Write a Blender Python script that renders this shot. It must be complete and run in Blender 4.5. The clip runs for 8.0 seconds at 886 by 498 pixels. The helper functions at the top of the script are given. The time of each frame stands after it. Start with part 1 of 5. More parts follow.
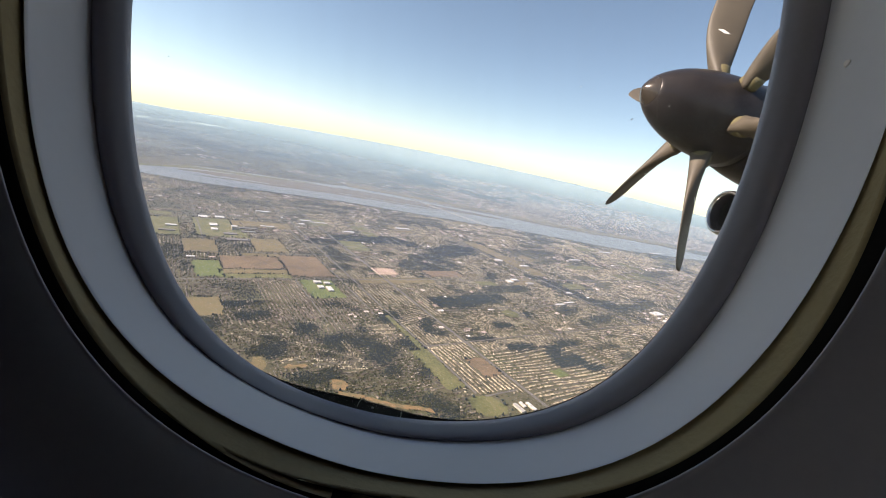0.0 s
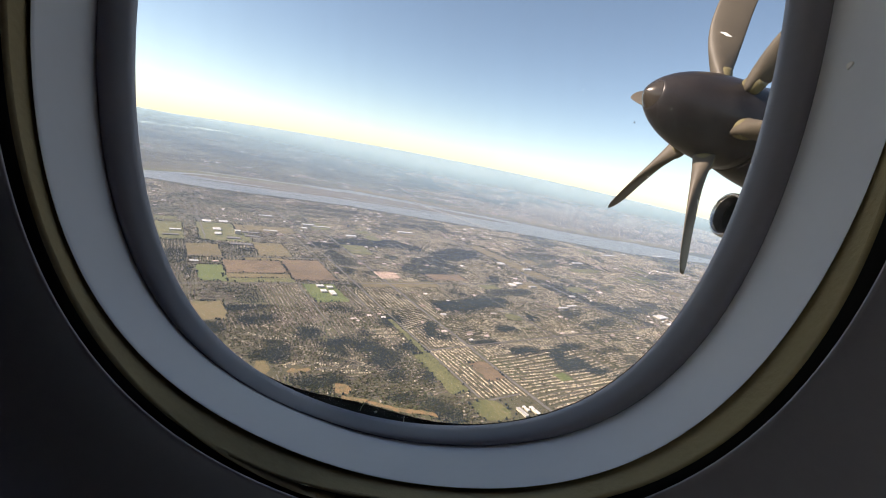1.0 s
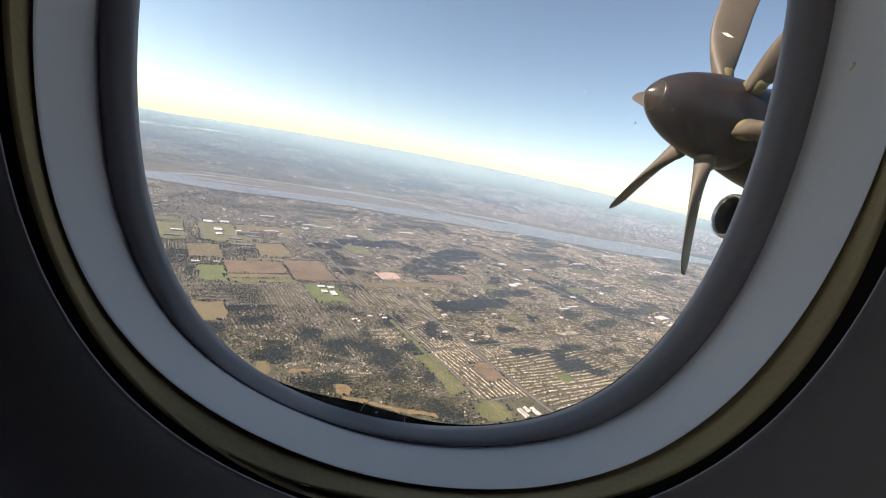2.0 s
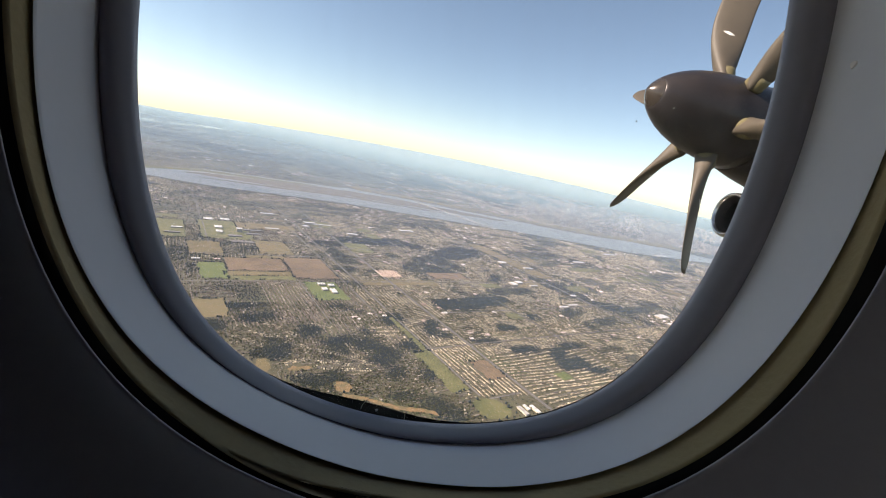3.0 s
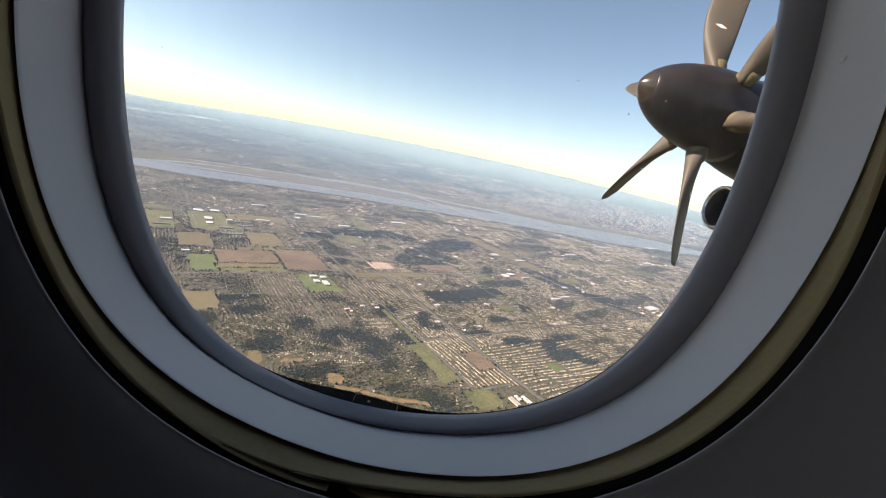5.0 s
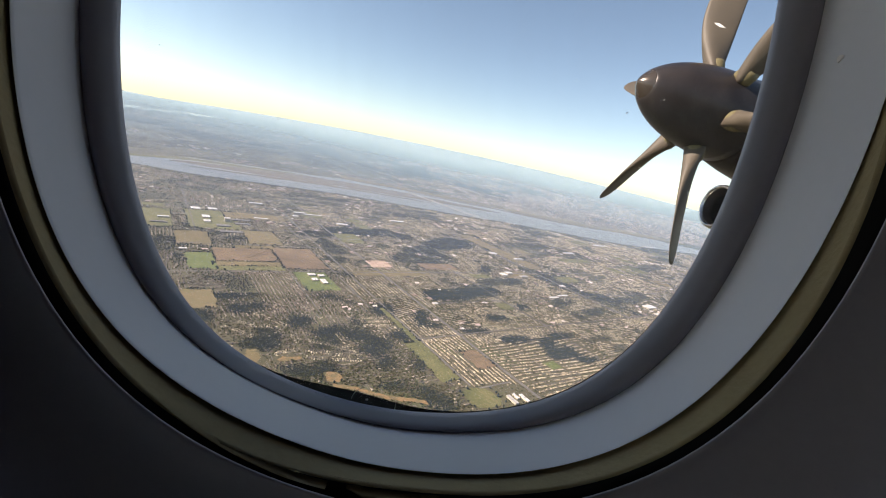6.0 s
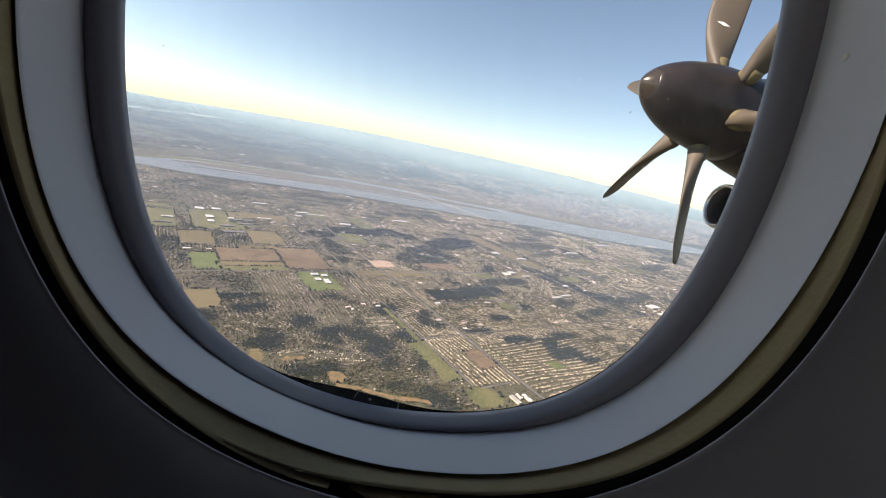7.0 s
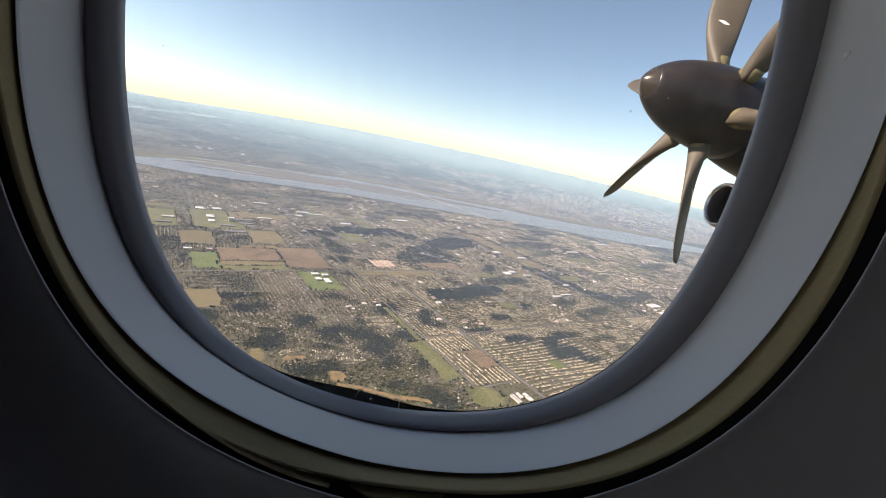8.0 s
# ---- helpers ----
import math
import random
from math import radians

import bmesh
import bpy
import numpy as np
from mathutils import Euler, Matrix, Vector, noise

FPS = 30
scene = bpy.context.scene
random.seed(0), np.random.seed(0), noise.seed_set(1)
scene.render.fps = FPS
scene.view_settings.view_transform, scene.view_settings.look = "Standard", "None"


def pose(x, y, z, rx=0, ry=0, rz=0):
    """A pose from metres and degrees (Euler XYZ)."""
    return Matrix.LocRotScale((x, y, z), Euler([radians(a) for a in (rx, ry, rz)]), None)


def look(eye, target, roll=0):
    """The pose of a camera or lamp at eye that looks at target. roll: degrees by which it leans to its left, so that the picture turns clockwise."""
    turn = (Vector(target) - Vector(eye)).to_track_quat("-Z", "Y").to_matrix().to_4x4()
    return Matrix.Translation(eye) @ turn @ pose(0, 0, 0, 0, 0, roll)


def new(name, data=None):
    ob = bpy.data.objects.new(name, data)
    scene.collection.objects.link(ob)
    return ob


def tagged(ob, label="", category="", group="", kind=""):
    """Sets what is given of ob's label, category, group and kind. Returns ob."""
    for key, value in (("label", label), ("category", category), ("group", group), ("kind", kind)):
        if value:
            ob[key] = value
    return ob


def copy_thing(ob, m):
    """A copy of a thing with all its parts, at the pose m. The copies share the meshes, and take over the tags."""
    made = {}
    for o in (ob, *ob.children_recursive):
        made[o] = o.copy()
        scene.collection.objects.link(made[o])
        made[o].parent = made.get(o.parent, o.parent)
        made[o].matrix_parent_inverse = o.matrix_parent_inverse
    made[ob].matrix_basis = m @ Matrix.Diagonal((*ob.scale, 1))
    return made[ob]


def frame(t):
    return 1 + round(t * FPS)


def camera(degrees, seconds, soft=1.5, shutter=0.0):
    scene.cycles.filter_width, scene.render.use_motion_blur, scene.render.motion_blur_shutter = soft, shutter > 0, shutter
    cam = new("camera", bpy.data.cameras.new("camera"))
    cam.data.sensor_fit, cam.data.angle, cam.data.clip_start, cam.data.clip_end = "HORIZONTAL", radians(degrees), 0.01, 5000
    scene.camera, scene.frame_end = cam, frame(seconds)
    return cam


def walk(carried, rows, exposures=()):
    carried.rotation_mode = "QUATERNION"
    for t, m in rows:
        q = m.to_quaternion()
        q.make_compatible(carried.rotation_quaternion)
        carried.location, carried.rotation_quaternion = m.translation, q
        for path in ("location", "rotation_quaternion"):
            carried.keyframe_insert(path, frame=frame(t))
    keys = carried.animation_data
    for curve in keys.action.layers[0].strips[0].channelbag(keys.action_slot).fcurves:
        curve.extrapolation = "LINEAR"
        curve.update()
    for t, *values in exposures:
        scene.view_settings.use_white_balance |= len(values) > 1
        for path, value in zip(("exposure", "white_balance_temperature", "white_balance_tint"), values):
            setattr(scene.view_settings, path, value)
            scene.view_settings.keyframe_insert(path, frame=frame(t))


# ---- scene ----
# ---- the camera and its way ----
cam = camera(93.0, 8.0, soft=1.0)

# The aircraft's own axes: x aft along the cabin, y up, z inboard; the eye sits at their origin.
EYE = 70.0
AIR = Matrix.Translation((0, 0, EYE)) @ pose(0, 0, 0, 0, 0, -36) @ pose(0, 0, 0, 90 - 12.145) @ pose(0, 0, 0, 0, 0, 11.695)


def turned(a, b, c):
    """A small turn of the head: degrees round the aircraft's three axes."""
    v = Vector((radians(a), radians(b), radians(c)))
    return AIR @ Matrix.Rotation(v.length, 4, v.normalized()) if v.length else AIR.copy()


WAY = [
    (0.0, 0.305, 0.160, 0.0), (0.5, 0.400, 0.284, -0.05), (1.0, 0.797, 0.520, -0.17), (1.5, 0.887, 0.612, -0.16),
    (3.0, 0.608, 0.681, 0.04), (3.5, 0.291, 0.284, 0.12), (4.0, 0.0, 0.0, 0.0), (4.5, -0.271, -0.154, 0.056),
    (6.0, -0.670, -0.585, 0.20), (6.5, -0.725, -0.442, 0.22), (7.0, -0.691, -0.191, 0.18), (7.5, -0.709, -0.227, 0.06),
    (8.0, -0.782, -0.127, 0.077),
]
walk(cam, [(t, turned(a, b, c)) for t, a, b, c in WAY], exposures=[(0.0, 1.17, 7300, 9), (8.0, 1.17, 7300, 9)])

# ---- world and sun ----
SUN_ELEV, SUN_AZ = 34.0, 156.0  # degrees; azimuth counted from +x towards +y
world = bpy.data.worlds.new("sky")
scene.world = world
world.use_nodes = True
wn = world.node_tree.nodes
sky = wn.new("ShaderNodeTexSky")
sky.sky_type, sky.sun_disc = "NISHITA", False
sky.sun_elevation, sky.sun_rotation = radians(SUN_ELEV), radians(90 - SUN_AZ)
sky.altitude, sky.air_density, sky.dust_density, sky.ozone_density = 2600, 1.0, 2.4, 0.0
world.node_tree.links.new(sky.outputs[0], wn["Background"].inputs[0])
wn["Background"].inputs[1].default_value = 0.088
sun = new("sun", bpy.data.lights.new("sun", "SUN"))
sun.data.energy, sun.data.angle, sun.data.color = 4.75, radians(0.5), (1.0, 0.865, 0.81)
ce = math.cos(radians(SUN_ELEV))
to_sun = Vector((ce * math.cos(radians(SUN_AZ)), ce * math.sin(radians(SUN_AZ)), math.sin(radians(SUN_ELEV))))
sun.matrix_world = look((0, 0, 200), Vector((0, 0, 200)) - to_sun)

# ---- materials ----


def ramp(nt, stops):
    r = nt.nodes.new("ShaderNodeValToRGB")
    e = r.color_ramp.elements
    while len(e) < len(stops):
        e.new(0.5)
    for el, (p, c) in zip(e, stops):
        el.position, el.color = p, (*c, 1)
    return r


def surface(name, stops, scale, rough=0.8, metal=0.0, fine=None, fine_amount=0.35, bump=0.15, bump_dist=0.02, random_mix=0.0,
            island=False, coat=0.0, spec=0.5, vary=0.1):
    """A node material: a colour ramp over large noise, broken by fine noise, with relief."""
    m = bpy.data.materials.new(name)
    m.use_nodes = True
    nt = m.node_tree
    n, l = nt.nodes, nt.links
    b = n["Principled BSDF"]
    b.inputs["Metallic"].default_value = metal
    b.inputs["Specular IOR Level"].default_value = spec
    b.inputs["Coat Weight"].default_value = coat
    tc = n.new("ShaderNodeTexCoord")
    big = n.new("ShaderNodeTexNoise")
    big.inputs["Scale"].default_value, big.inputs["Detail"].default_value = scale, 6
    l.new(tc.outputs["Object"], big.inputs["Vector"])
    small = n.new("ShaderNodeTexNoise")
    small.inputs["Scale"].default_value, small.inputs["Detail"].default_value = fine or scale * 14, 4
    l.new(tc.outputs["Object"], small.inputs["Vector"])
    mixv = n.new("ShaderNodeMix")
    mixv.data_type = "FLOAT"
    mixv.inputs[0].default_value = fine_amount
    l.new(big.outputs["Fac"], mixv.inputs[2])
    l.new(small.outputs["Fac"], mixv.inputs[3])
    value = mixv.outputs[0]
    if random_mix:
        src = n.new("ShaderNodeNewGeometry").outputs["Random Per Island"] if island else n.new("ShaderNodeObjectInfo").outputs["Random"]
        m2 = n.new("ShaderNodeMix")
        m2.data_type = "FLOAT"
        m2.inputs[0].default_value = random_mix
        l.new(value, m2.inputs[2])
        l.new(src, m2.inputs[3])
        value = m2.outputs[0]
    r = ramp(nt, stops)
    l.new(value, r.inputs[0])
    l.new(r.outputs[0], b.inputs["Base Color"])
    rr = n.new("ShaderNodeMapRange")
    rr.inputs["To Min"].default_value, rr.inputs["To Max"].default_value = max(rough - vary, 0.02), min(rough + vary, 1)
    l.new(small.outputs["Fac"], rr.inputs["Value"])
    l.new(rr.outputs[0], b.inputs["Roughness"])
    if bump:
        bp = n.new("ShaderNodeBump")
        bp.inputs["Strength"].default_value, bp.inputs["Distance"].default_value = bump, bump_dist
        l.new(small.outputs["Fac"], bp.inputs["Height"])
        l.new(bp.outputs[0], b.inputs["Normal"])
    return m


M_ground = surface("open_ground", [(0.30, (.042, .046, .026)), (0.42, (.068, .066, .037)), (0.52, (.100, .088, .052)), (0.60, (.074, .086, .036)),
                                   (0.72, (.136, .114, .066))], 0.05, 0.95, fine=0.9, fine_amount=0.55, bump=0.4, bump_dist=0.2)
M_grass = surface("grass_field", [(0.32, (.060, .064, .028)), (0.46, (.104, .110, .042)), (0.56, (.142, .134, .056)), (0.68, (.186, .160, .078))], 0.16, 0.95, fine=0.9, fine_amount=0.5, bump=0.3)
M_lawn = surface("playing_field", [(0.3, (.074, .098, .032)), (0.5, (.104, .130, .042)), (0.7, (.150, .155, .062))], 0.16, 0.95, fine=1.1, fine_amount=0.5, bump=0.3)
M_dry = surface("dry_field", [(0.3, (.094, .094, .040)), (0.45, (.140, .118, .056)), (0.58, (.172, .132, .068)), (0.7, (.112, .122, .046))], 0.14, 0.95, fine=0.9, fine_amount=0.45, bump=0.3)
M_soil = surface("ploughed_soil", [(0.3, (.090, .072, .046)), (0.42, (.135, .102, .062)), (0.55, (.182, .126, .076)), (0.7, (.130, .124, .062))], 0.12, 0.95, fine=0.8, fine_amount=0.45, bump=0.4)
M_bare = surface("bare_orange_soil", [(0.3, (.20, .126, .058)), (0.45, (.25, .160, .076)), (0.58, (.135, .115, .058)), (0.7, (.17, .130, .064))], 0.35, 0.95, fine=2.0, bump=0.4)
M_road = surface("road_surface", [(0.3, (.100, .092, .080)), (0.5, (.135, .125, .109)), (0.7, (.175, .160, .140))], 0.2, 0.85, fine=2.5, bump=0.1)
M_flats = surface("river_flats", [(0.3, (.095, .085, .062)), (0.5, (.135, .118, .086)), (0.7, (.115, .108, .070))], 0.1, 0.95, fine=0.7, fine_amount=0.5, bump=0.3)
M_concrete = surface("pale_concrete", [(0.3, (.30, .29, .27)), (0.5, (.38, .365, .34)), (0.7, (.45, .43, .40))], 0.3, 0.8, fine=3.0, bump=0.1)
M_greyroof = surface("grey_felt_roofs", [(0.3, (.115, .108, .100)), (0.5, (.150, .142, .130)), (0.7, (.195, .184, .168))], 0.4, 0.85, fine=3.0, bump=0.1)
M_roof = surface("shingle_roofs", [(0.05, (.065, .054, .044)), (0.32, (.130, .108, .080)), (0.55, (.25, .208, .140)), (0.75, (.42, .355, .235)),
                                   (0.95, (.66, .58, .42))], 0.8, 0.7, random_mix=0.8, island=True, bump=0.1)
M_wall = surface("painted_walls", [(0.1, (.25, .20, .130)), (0.5, (.44, .38, .26)), (0.9, (.62, .55, .40))], 0.8, 0.8, random_mix=0.8, island=True, bump=0.1)
M_oldroof = surface("brown_shingle_roofs", [(0.05, (.060, .048, .040)), (0.4, (.112, .088, .068)), (0.7, (.190, .152, .112)), (0.95, (.46, .40, .31))], 0.8, 0.75, random_mix=0.8, island=True, bump=0.1)
M_oldwall = surface("weathered_walls", [(0.1, (.17, .14, .10)), (0.5, (.30, .26, .19)), (0.9, (.46, .41, .32))], 0.8, 0.85, random_mix=0.8, island=True, bump=0.1)
M_white = surface("white_flat_roof", [(0.2, (.48, .47, .45)), (0.5, (.58, .57, .55)), (0.8, (.68, .67, .64))], 0.3, 0.6, fine=4.0, bump=0.05)
M_redroof = surface("pink_tile_roof", [(0.2, (.225, .150, .125)), (0.5, (.29, .20, .168)), (0.8, (.36, .265, .225))], 0.5, 0.75, fine=5.0, random_mix=0.3)
M_box = surface("city_roofs", [(0.05, (.17, .118, .095)), (0.40, (.38, .28, .235)), (0.70, (.62, .50, .43)), (0.95, (.92, .84, .77))], 0.4, 0.7,
                random_mix=0.85, island=True, bump=0.05)
# blue in these leaf colours stands in for haze over the woods
M_leaf = surface("hazy_evergreen_leaves", [(0.1, (.026, .036, .039)), (0.45, (.032, .043, .044)), (0.7, (.040, .050, .048)), (0.92, (.052, .058, .050))], 0.6, 0.9, fine=5.0,
                 random_mix=0.3, island=True, bump=0.6, bump_dist=0.1, spec=0.2)
M_bush = surface("garden_leaves", [(0.1, (.036, .044, .022)), (0.4, (.056, .063, .030)), (0.7, (.084, .078, .040)), (0.95, (.118, .088, .048))], 0.6, 0.9,
                 fine=5.0, random_mix=0.7, island=True, bump=0.6, bump_dist=0.1, spec=0.2)
M_water = surface("river_water", [(0.3, (.150, .142, .120)), (0.7, (.185, .172, .145))], 0.02, 0.30, fine=0.6, bump=0.03, bump_dist=0.05)
M_lake = surface("distant_water", [(0.3, (.10, .10, .09)), (0.7, (.13, .125, .11))], 0.02, 0.09, fine=0.6, bump=0, vary=0.02)
M_reveal = surface("window_reveal_plastic", [(0.3, (.770, .760, .815)), (0.7, (.820, .810, .865))], 6.0, 0.55, fine=260.0, fine_amount=0.25, bump=0.05, bump_dist=0.0005)
M_gasket = surface("dark_rubber_seal", [(0.3, (.235, .222, .258)), (0.7, (.275, .260, .300))], 9.0, 0.55, fine=220.0, bump=0.03, bump_dist=0.0002, spec=0.35)
M_foam = surface("olive_foam_strip", [(0.25, (.290, .222, .116)), (0.5, (.340, .266, .142)), (0.75, (.300, .228, .124))], 25.0, 0.95, fine=420.0,
                 bump=0.3, bump_dist=0.001)
M_black = surface("black_gap", [(0.3, (.006, .006, .007)), (0.7, (.012, .012, .013))], 20.0, 0.7, bump=0)
M_rim = surface("black_outer_rim", [(0.3, (.004, .004, .005)), (0.7, (.009, .009, .010))], 18.0, 0.8, fine=160.0, bump=0.05, bump_dist=0.0005, spec=0.15)
M_panel = surface("dark_grey_wall_panel", [(0.3, (.285, .270, .305)), (0.7, (.330, .312, .350))], 5.0, 0.6, fine=320.0, bump=0.08, bump_dist=0.0005)
# unseen cabin surfaces, darkened to hold back bounce light on the window wall
M_cabin = surface("cabin_lining", [(0.3, (.055, .054, .056)), (0.7, (.075, .074, .076))], 3.0, 0.8, fine=60.0, bump=0.05)
M_dark_lining = surface("dark_cabin_lining", [(0.3, (.050, .050, .056)), (0.7, (.075, .074, .082))], 8.0, 0.95, fine=200.0, bump=0.2, bump_dist=0.001)
M_ceiling = surface("grey_ceiling_lining", [(0.3, (.07, .07, .072)), (0.7, (.09, .09, .092))], 3.0, 0.8, fine=60.0, bump=0.05)
M_skin = surface("fuselage_skin", [(0.3, (.70, .71, .72)), (0.7, (.76, .76, .77))], 3.0, 0.4, fine=60.0, bump=0.02)
M_spinner = surface("dark_bronze_spinner", [(0.3, (.022, .0195, .020)), (0.5, (.031, .027, .027)), (0.7, (.043, .037, .036))], 3.5, 0.30, metal=0.15, fine=34.0, fine_amount=0.08,
                    bump=0, spec=0.25, vary=0.03)
M_cap = surface("nose_cap_metal", [(0.3, (.045, .038, .033)), (0.7, (.075, .062, .052))], 7.0, 0.22, metal=0.4, fine=60.0, fine_amount=0.1, bump=0, vary=0.03)
M_blade = surface("grey_brown_blade", [(0.3, (.060, .050, .038)), (0.5, (.078, .065, .048)), (0.7, (.098, .081, .058))], 4.0, 0.6, fine=45.0, bump=0.04, bump_dist=0.002)
M_boot = surface("yellowed_blade_root", [(0.3, (.115, .100, .048)), (0.7, (.155, .132, .068))], 8.0, 0.6, fine=60.0, bump=0.1, bump_dist=0.002)
M_chrome = surface("bare_metal_lip", [(0.3, (.45, .45, .46)), (0.7, (.60, .60, .60))], 6.0, 0.25, metal=0.95, fine=60.0, bump=0.03, bump_dist=0.002)
M_tip = surface("white_tip_paint", [(0.3, (.70, .69, .66)), (0.7, (.78, .77, .74))], 8.0, 0.5, fine=60.0, bump=0.02)

M_dot = surface("pale_pink_dot", [(0.3, (.92, .87, .85)), (0.7, (.96, .91, .89))], 60.0, 0.35, fine=300.0, bump=0.05, bump_dist=0.0003)
M_dust = bpy.data.materials.new("pale_dust")
M_dust.use_nodes = True
dust_glow = M_dust.node_tree.nodes.new("ShaderNodeBsdfTranslucent")
dust_glow.inputs[0].default_value = (.9, .89, .86, 1)
M_dust.node_tree.links.new(dust_glow.outputs[0], M_dust.node_tree.nodes["Material Output"].inputs[0])


def clear_pane(name, gloss, tint, grime):
    """Clear acrylic: lets light straight through, with a weak gloss that grows at grazing angles, and faint smears."""
    m = bpy.data.materials.new(name)
    m.use_nodes = True
    nt = m.node_tree
    n, l = nt.nodes, nt.links
    n.remove(n["Principled BSDF"])
    tr, gl, mx, fr = (n.new(k) for k in ("ShaderNodeBsdfTransparent", "ShaderNodeBsdfGlossy", "ShaderNodeMixShader", "ShaderNodeFresnel"))
    tr.inputs[0].default_value = (*tint, 1)
    gl.inputs["Roughness"].default_value = 0.06
    fr.inputs["IOR"].default_value = gloss
    l.new(fr.outputs[0], mx.inputs[0])
    l.new(tr.outputs[0], mx.inputs[1])
    l.new(gl.outputs[0], mx.inputs[2])
    # old acrylic is a little dull: a small share of light scatters in scratches and grime
    dull, film, tc, noi, mr = (n.new(k) for k in ("ShaderNodeMixShader", "ShaderNodeBsdfTranslucent", "ShaderNodeTexCoord", "ShaderNodeTexNoise", "ShaderNodeMapRange"))
    film.inputs[0].default_value = (.9, .9, .88, 1)
    noi.inputs["Scale"].default_value, noi.inputs["Detail"].default_value = 14.0, 5
    mp = n.new("ShaderNodeMapping")  # wiped streaks, a little off the upright
    mp.inputs["Rotation"].default_value, mp.inputs["Scale"].default_value = (0, 0, radians(14)), (9.0, 0.9, 1.0)
    l.new(tc.outputs["Object"], mp.inputs["Vector"])
    l.new(mp.outputs[0], noi.inputs["Vector"])
    l.new(noi.outputs["Fac"], mr.inputs["Value"])
    mr.inputs["From Min"].default_value, mr.inputs["From Max"].default_value = 0.3, 0.75
    mr.inputs["To Min"].default_value, mr.inputs["To Max"].default_value = 0.0, grime
    l.new(mr.outputs[0], dull.inputs[0])
    l.new(mx.outputs[0], dull.inputs[1])
    l.new(film.outputs[0], dull.inputs[2])
    l.new(dull.outputs[0], n["Material Output"].inputs[0])
    return m


M_pane = clear_pane("clear_acrylic", 1.12, (.98, .98, .98), 0.018)


def haze_sheet(name, cover, low_top, top, tint):
    """A see-through sheet standing in for aerial haze: mostly clear, a tinted share veils what lies behind; it thins
    out upwards and towards the ground.
    """
    m = bpy.data.materials.new(name)
    m.use_nodes = True
    nt = m.node_tree
    n, l = nt.nodes, nt.links
    n.remove(n["Principled BSDF"])
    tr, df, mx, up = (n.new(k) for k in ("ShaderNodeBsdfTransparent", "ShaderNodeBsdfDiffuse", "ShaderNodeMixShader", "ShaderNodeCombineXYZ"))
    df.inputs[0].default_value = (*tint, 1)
    # the upright sheet is shaded as if level, so it looks evenly bright all round
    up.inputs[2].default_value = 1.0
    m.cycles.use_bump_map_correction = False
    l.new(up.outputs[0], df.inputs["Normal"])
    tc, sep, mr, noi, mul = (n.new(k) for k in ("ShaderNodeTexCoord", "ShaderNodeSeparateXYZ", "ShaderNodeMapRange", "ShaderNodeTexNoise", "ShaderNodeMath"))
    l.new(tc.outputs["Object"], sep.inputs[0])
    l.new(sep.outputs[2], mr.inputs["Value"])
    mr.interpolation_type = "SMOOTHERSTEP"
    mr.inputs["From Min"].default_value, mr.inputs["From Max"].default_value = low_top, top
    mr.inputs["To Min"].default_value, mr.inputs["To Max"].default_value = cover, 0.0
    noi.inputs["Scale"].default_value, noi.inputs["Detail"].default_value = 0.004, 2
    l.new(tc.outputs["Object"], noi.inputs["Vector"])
    low = n.new("ShaderNodeMapRange")
    low.interpolation_type = "SMOOTHSTEP"
    low.inputs["From Max"].default_value = EYE * 0.75
    l.new(sep.outputs[2], low.inputs["Value"])
    lift = n.new("ShaderNodeMath")
    lift.operation = "MULTIPLY"
    l.new(mr.outputs[0], lift.inputs[0])
    l.new(low.outputs[0], lift.inputs[1])
    mul.operation = "MULTIPLY_ADD"
    mul.inputs[1].default_value, mul.inputs[2].default_value = 0.2, 0.9
    l.new(noi.outputs["Fac"], mul.inputs[0])
    both = n.new("ShaderNodeMath")
    both.operation = "MULTIPLY"
    l.new(lift.outputs[0], both.inputs[0])
    l.new(mul.outputs[0], both.inputs[1])
    l.new(both.outputs[0], mx.inputs[0])
    l.new(tr.outputs[0], mx.inputs[1])
    l.new(df.outputs[0], mx.inputs[2])
    l.new(mx.outputs[0], n["Material Output"].inputs[0])
    return m


# ---- mesh helpers ----


def mesh_of(name, verts, tris, mats, index=None, smooth=False):
    """A mesh from arrays of corners and triangles."""
    me = bpy.data.meshes.new(name)
    v, f = np.asarray(verts, np.float32).reshape(-1, 3), np.asarray(tris, np.int32).reshape(-1, 3)
    me.vertices.add(len(v))
    me.vertices.foreach_set("co", v.ravel())
    me.loops.add(len(f) * 3)
    me.loops.foreach_set("vertex_index", f.ravel())
    me.polygons.add(len(f))
    me.polygons.foreach_set("loop_start", np.arange(0, len(f) * 3, 3, dtype=np.int32))
    for m in mats:
        me.materials.append(m)
    if index is not None:
        me.polygons.foreach_set("material_index", np.asarray(index, np.int32))
    me.polygons.foreach_set("use_smooth", np.full(len(f), smooth))
    me.update(calc_edges=True)
    return me


def part(name, bm, material, parent=None, label="", smooth=True):
    """Links a bmesh as one mesh object under a thing or a part."""
    me = bpy.data.meshes.new(name)
    bmesh.ops.recalc_face_normals(bm, faces=bm.faces)
    bm.to_mesh(me)
    bm.free()
    me.materials.append(material)
    for p in me.polygons:
        p.use_smooth = smooth
    ob = new(name, me)
    ob.parent = parent
    return tagged(ob, label)


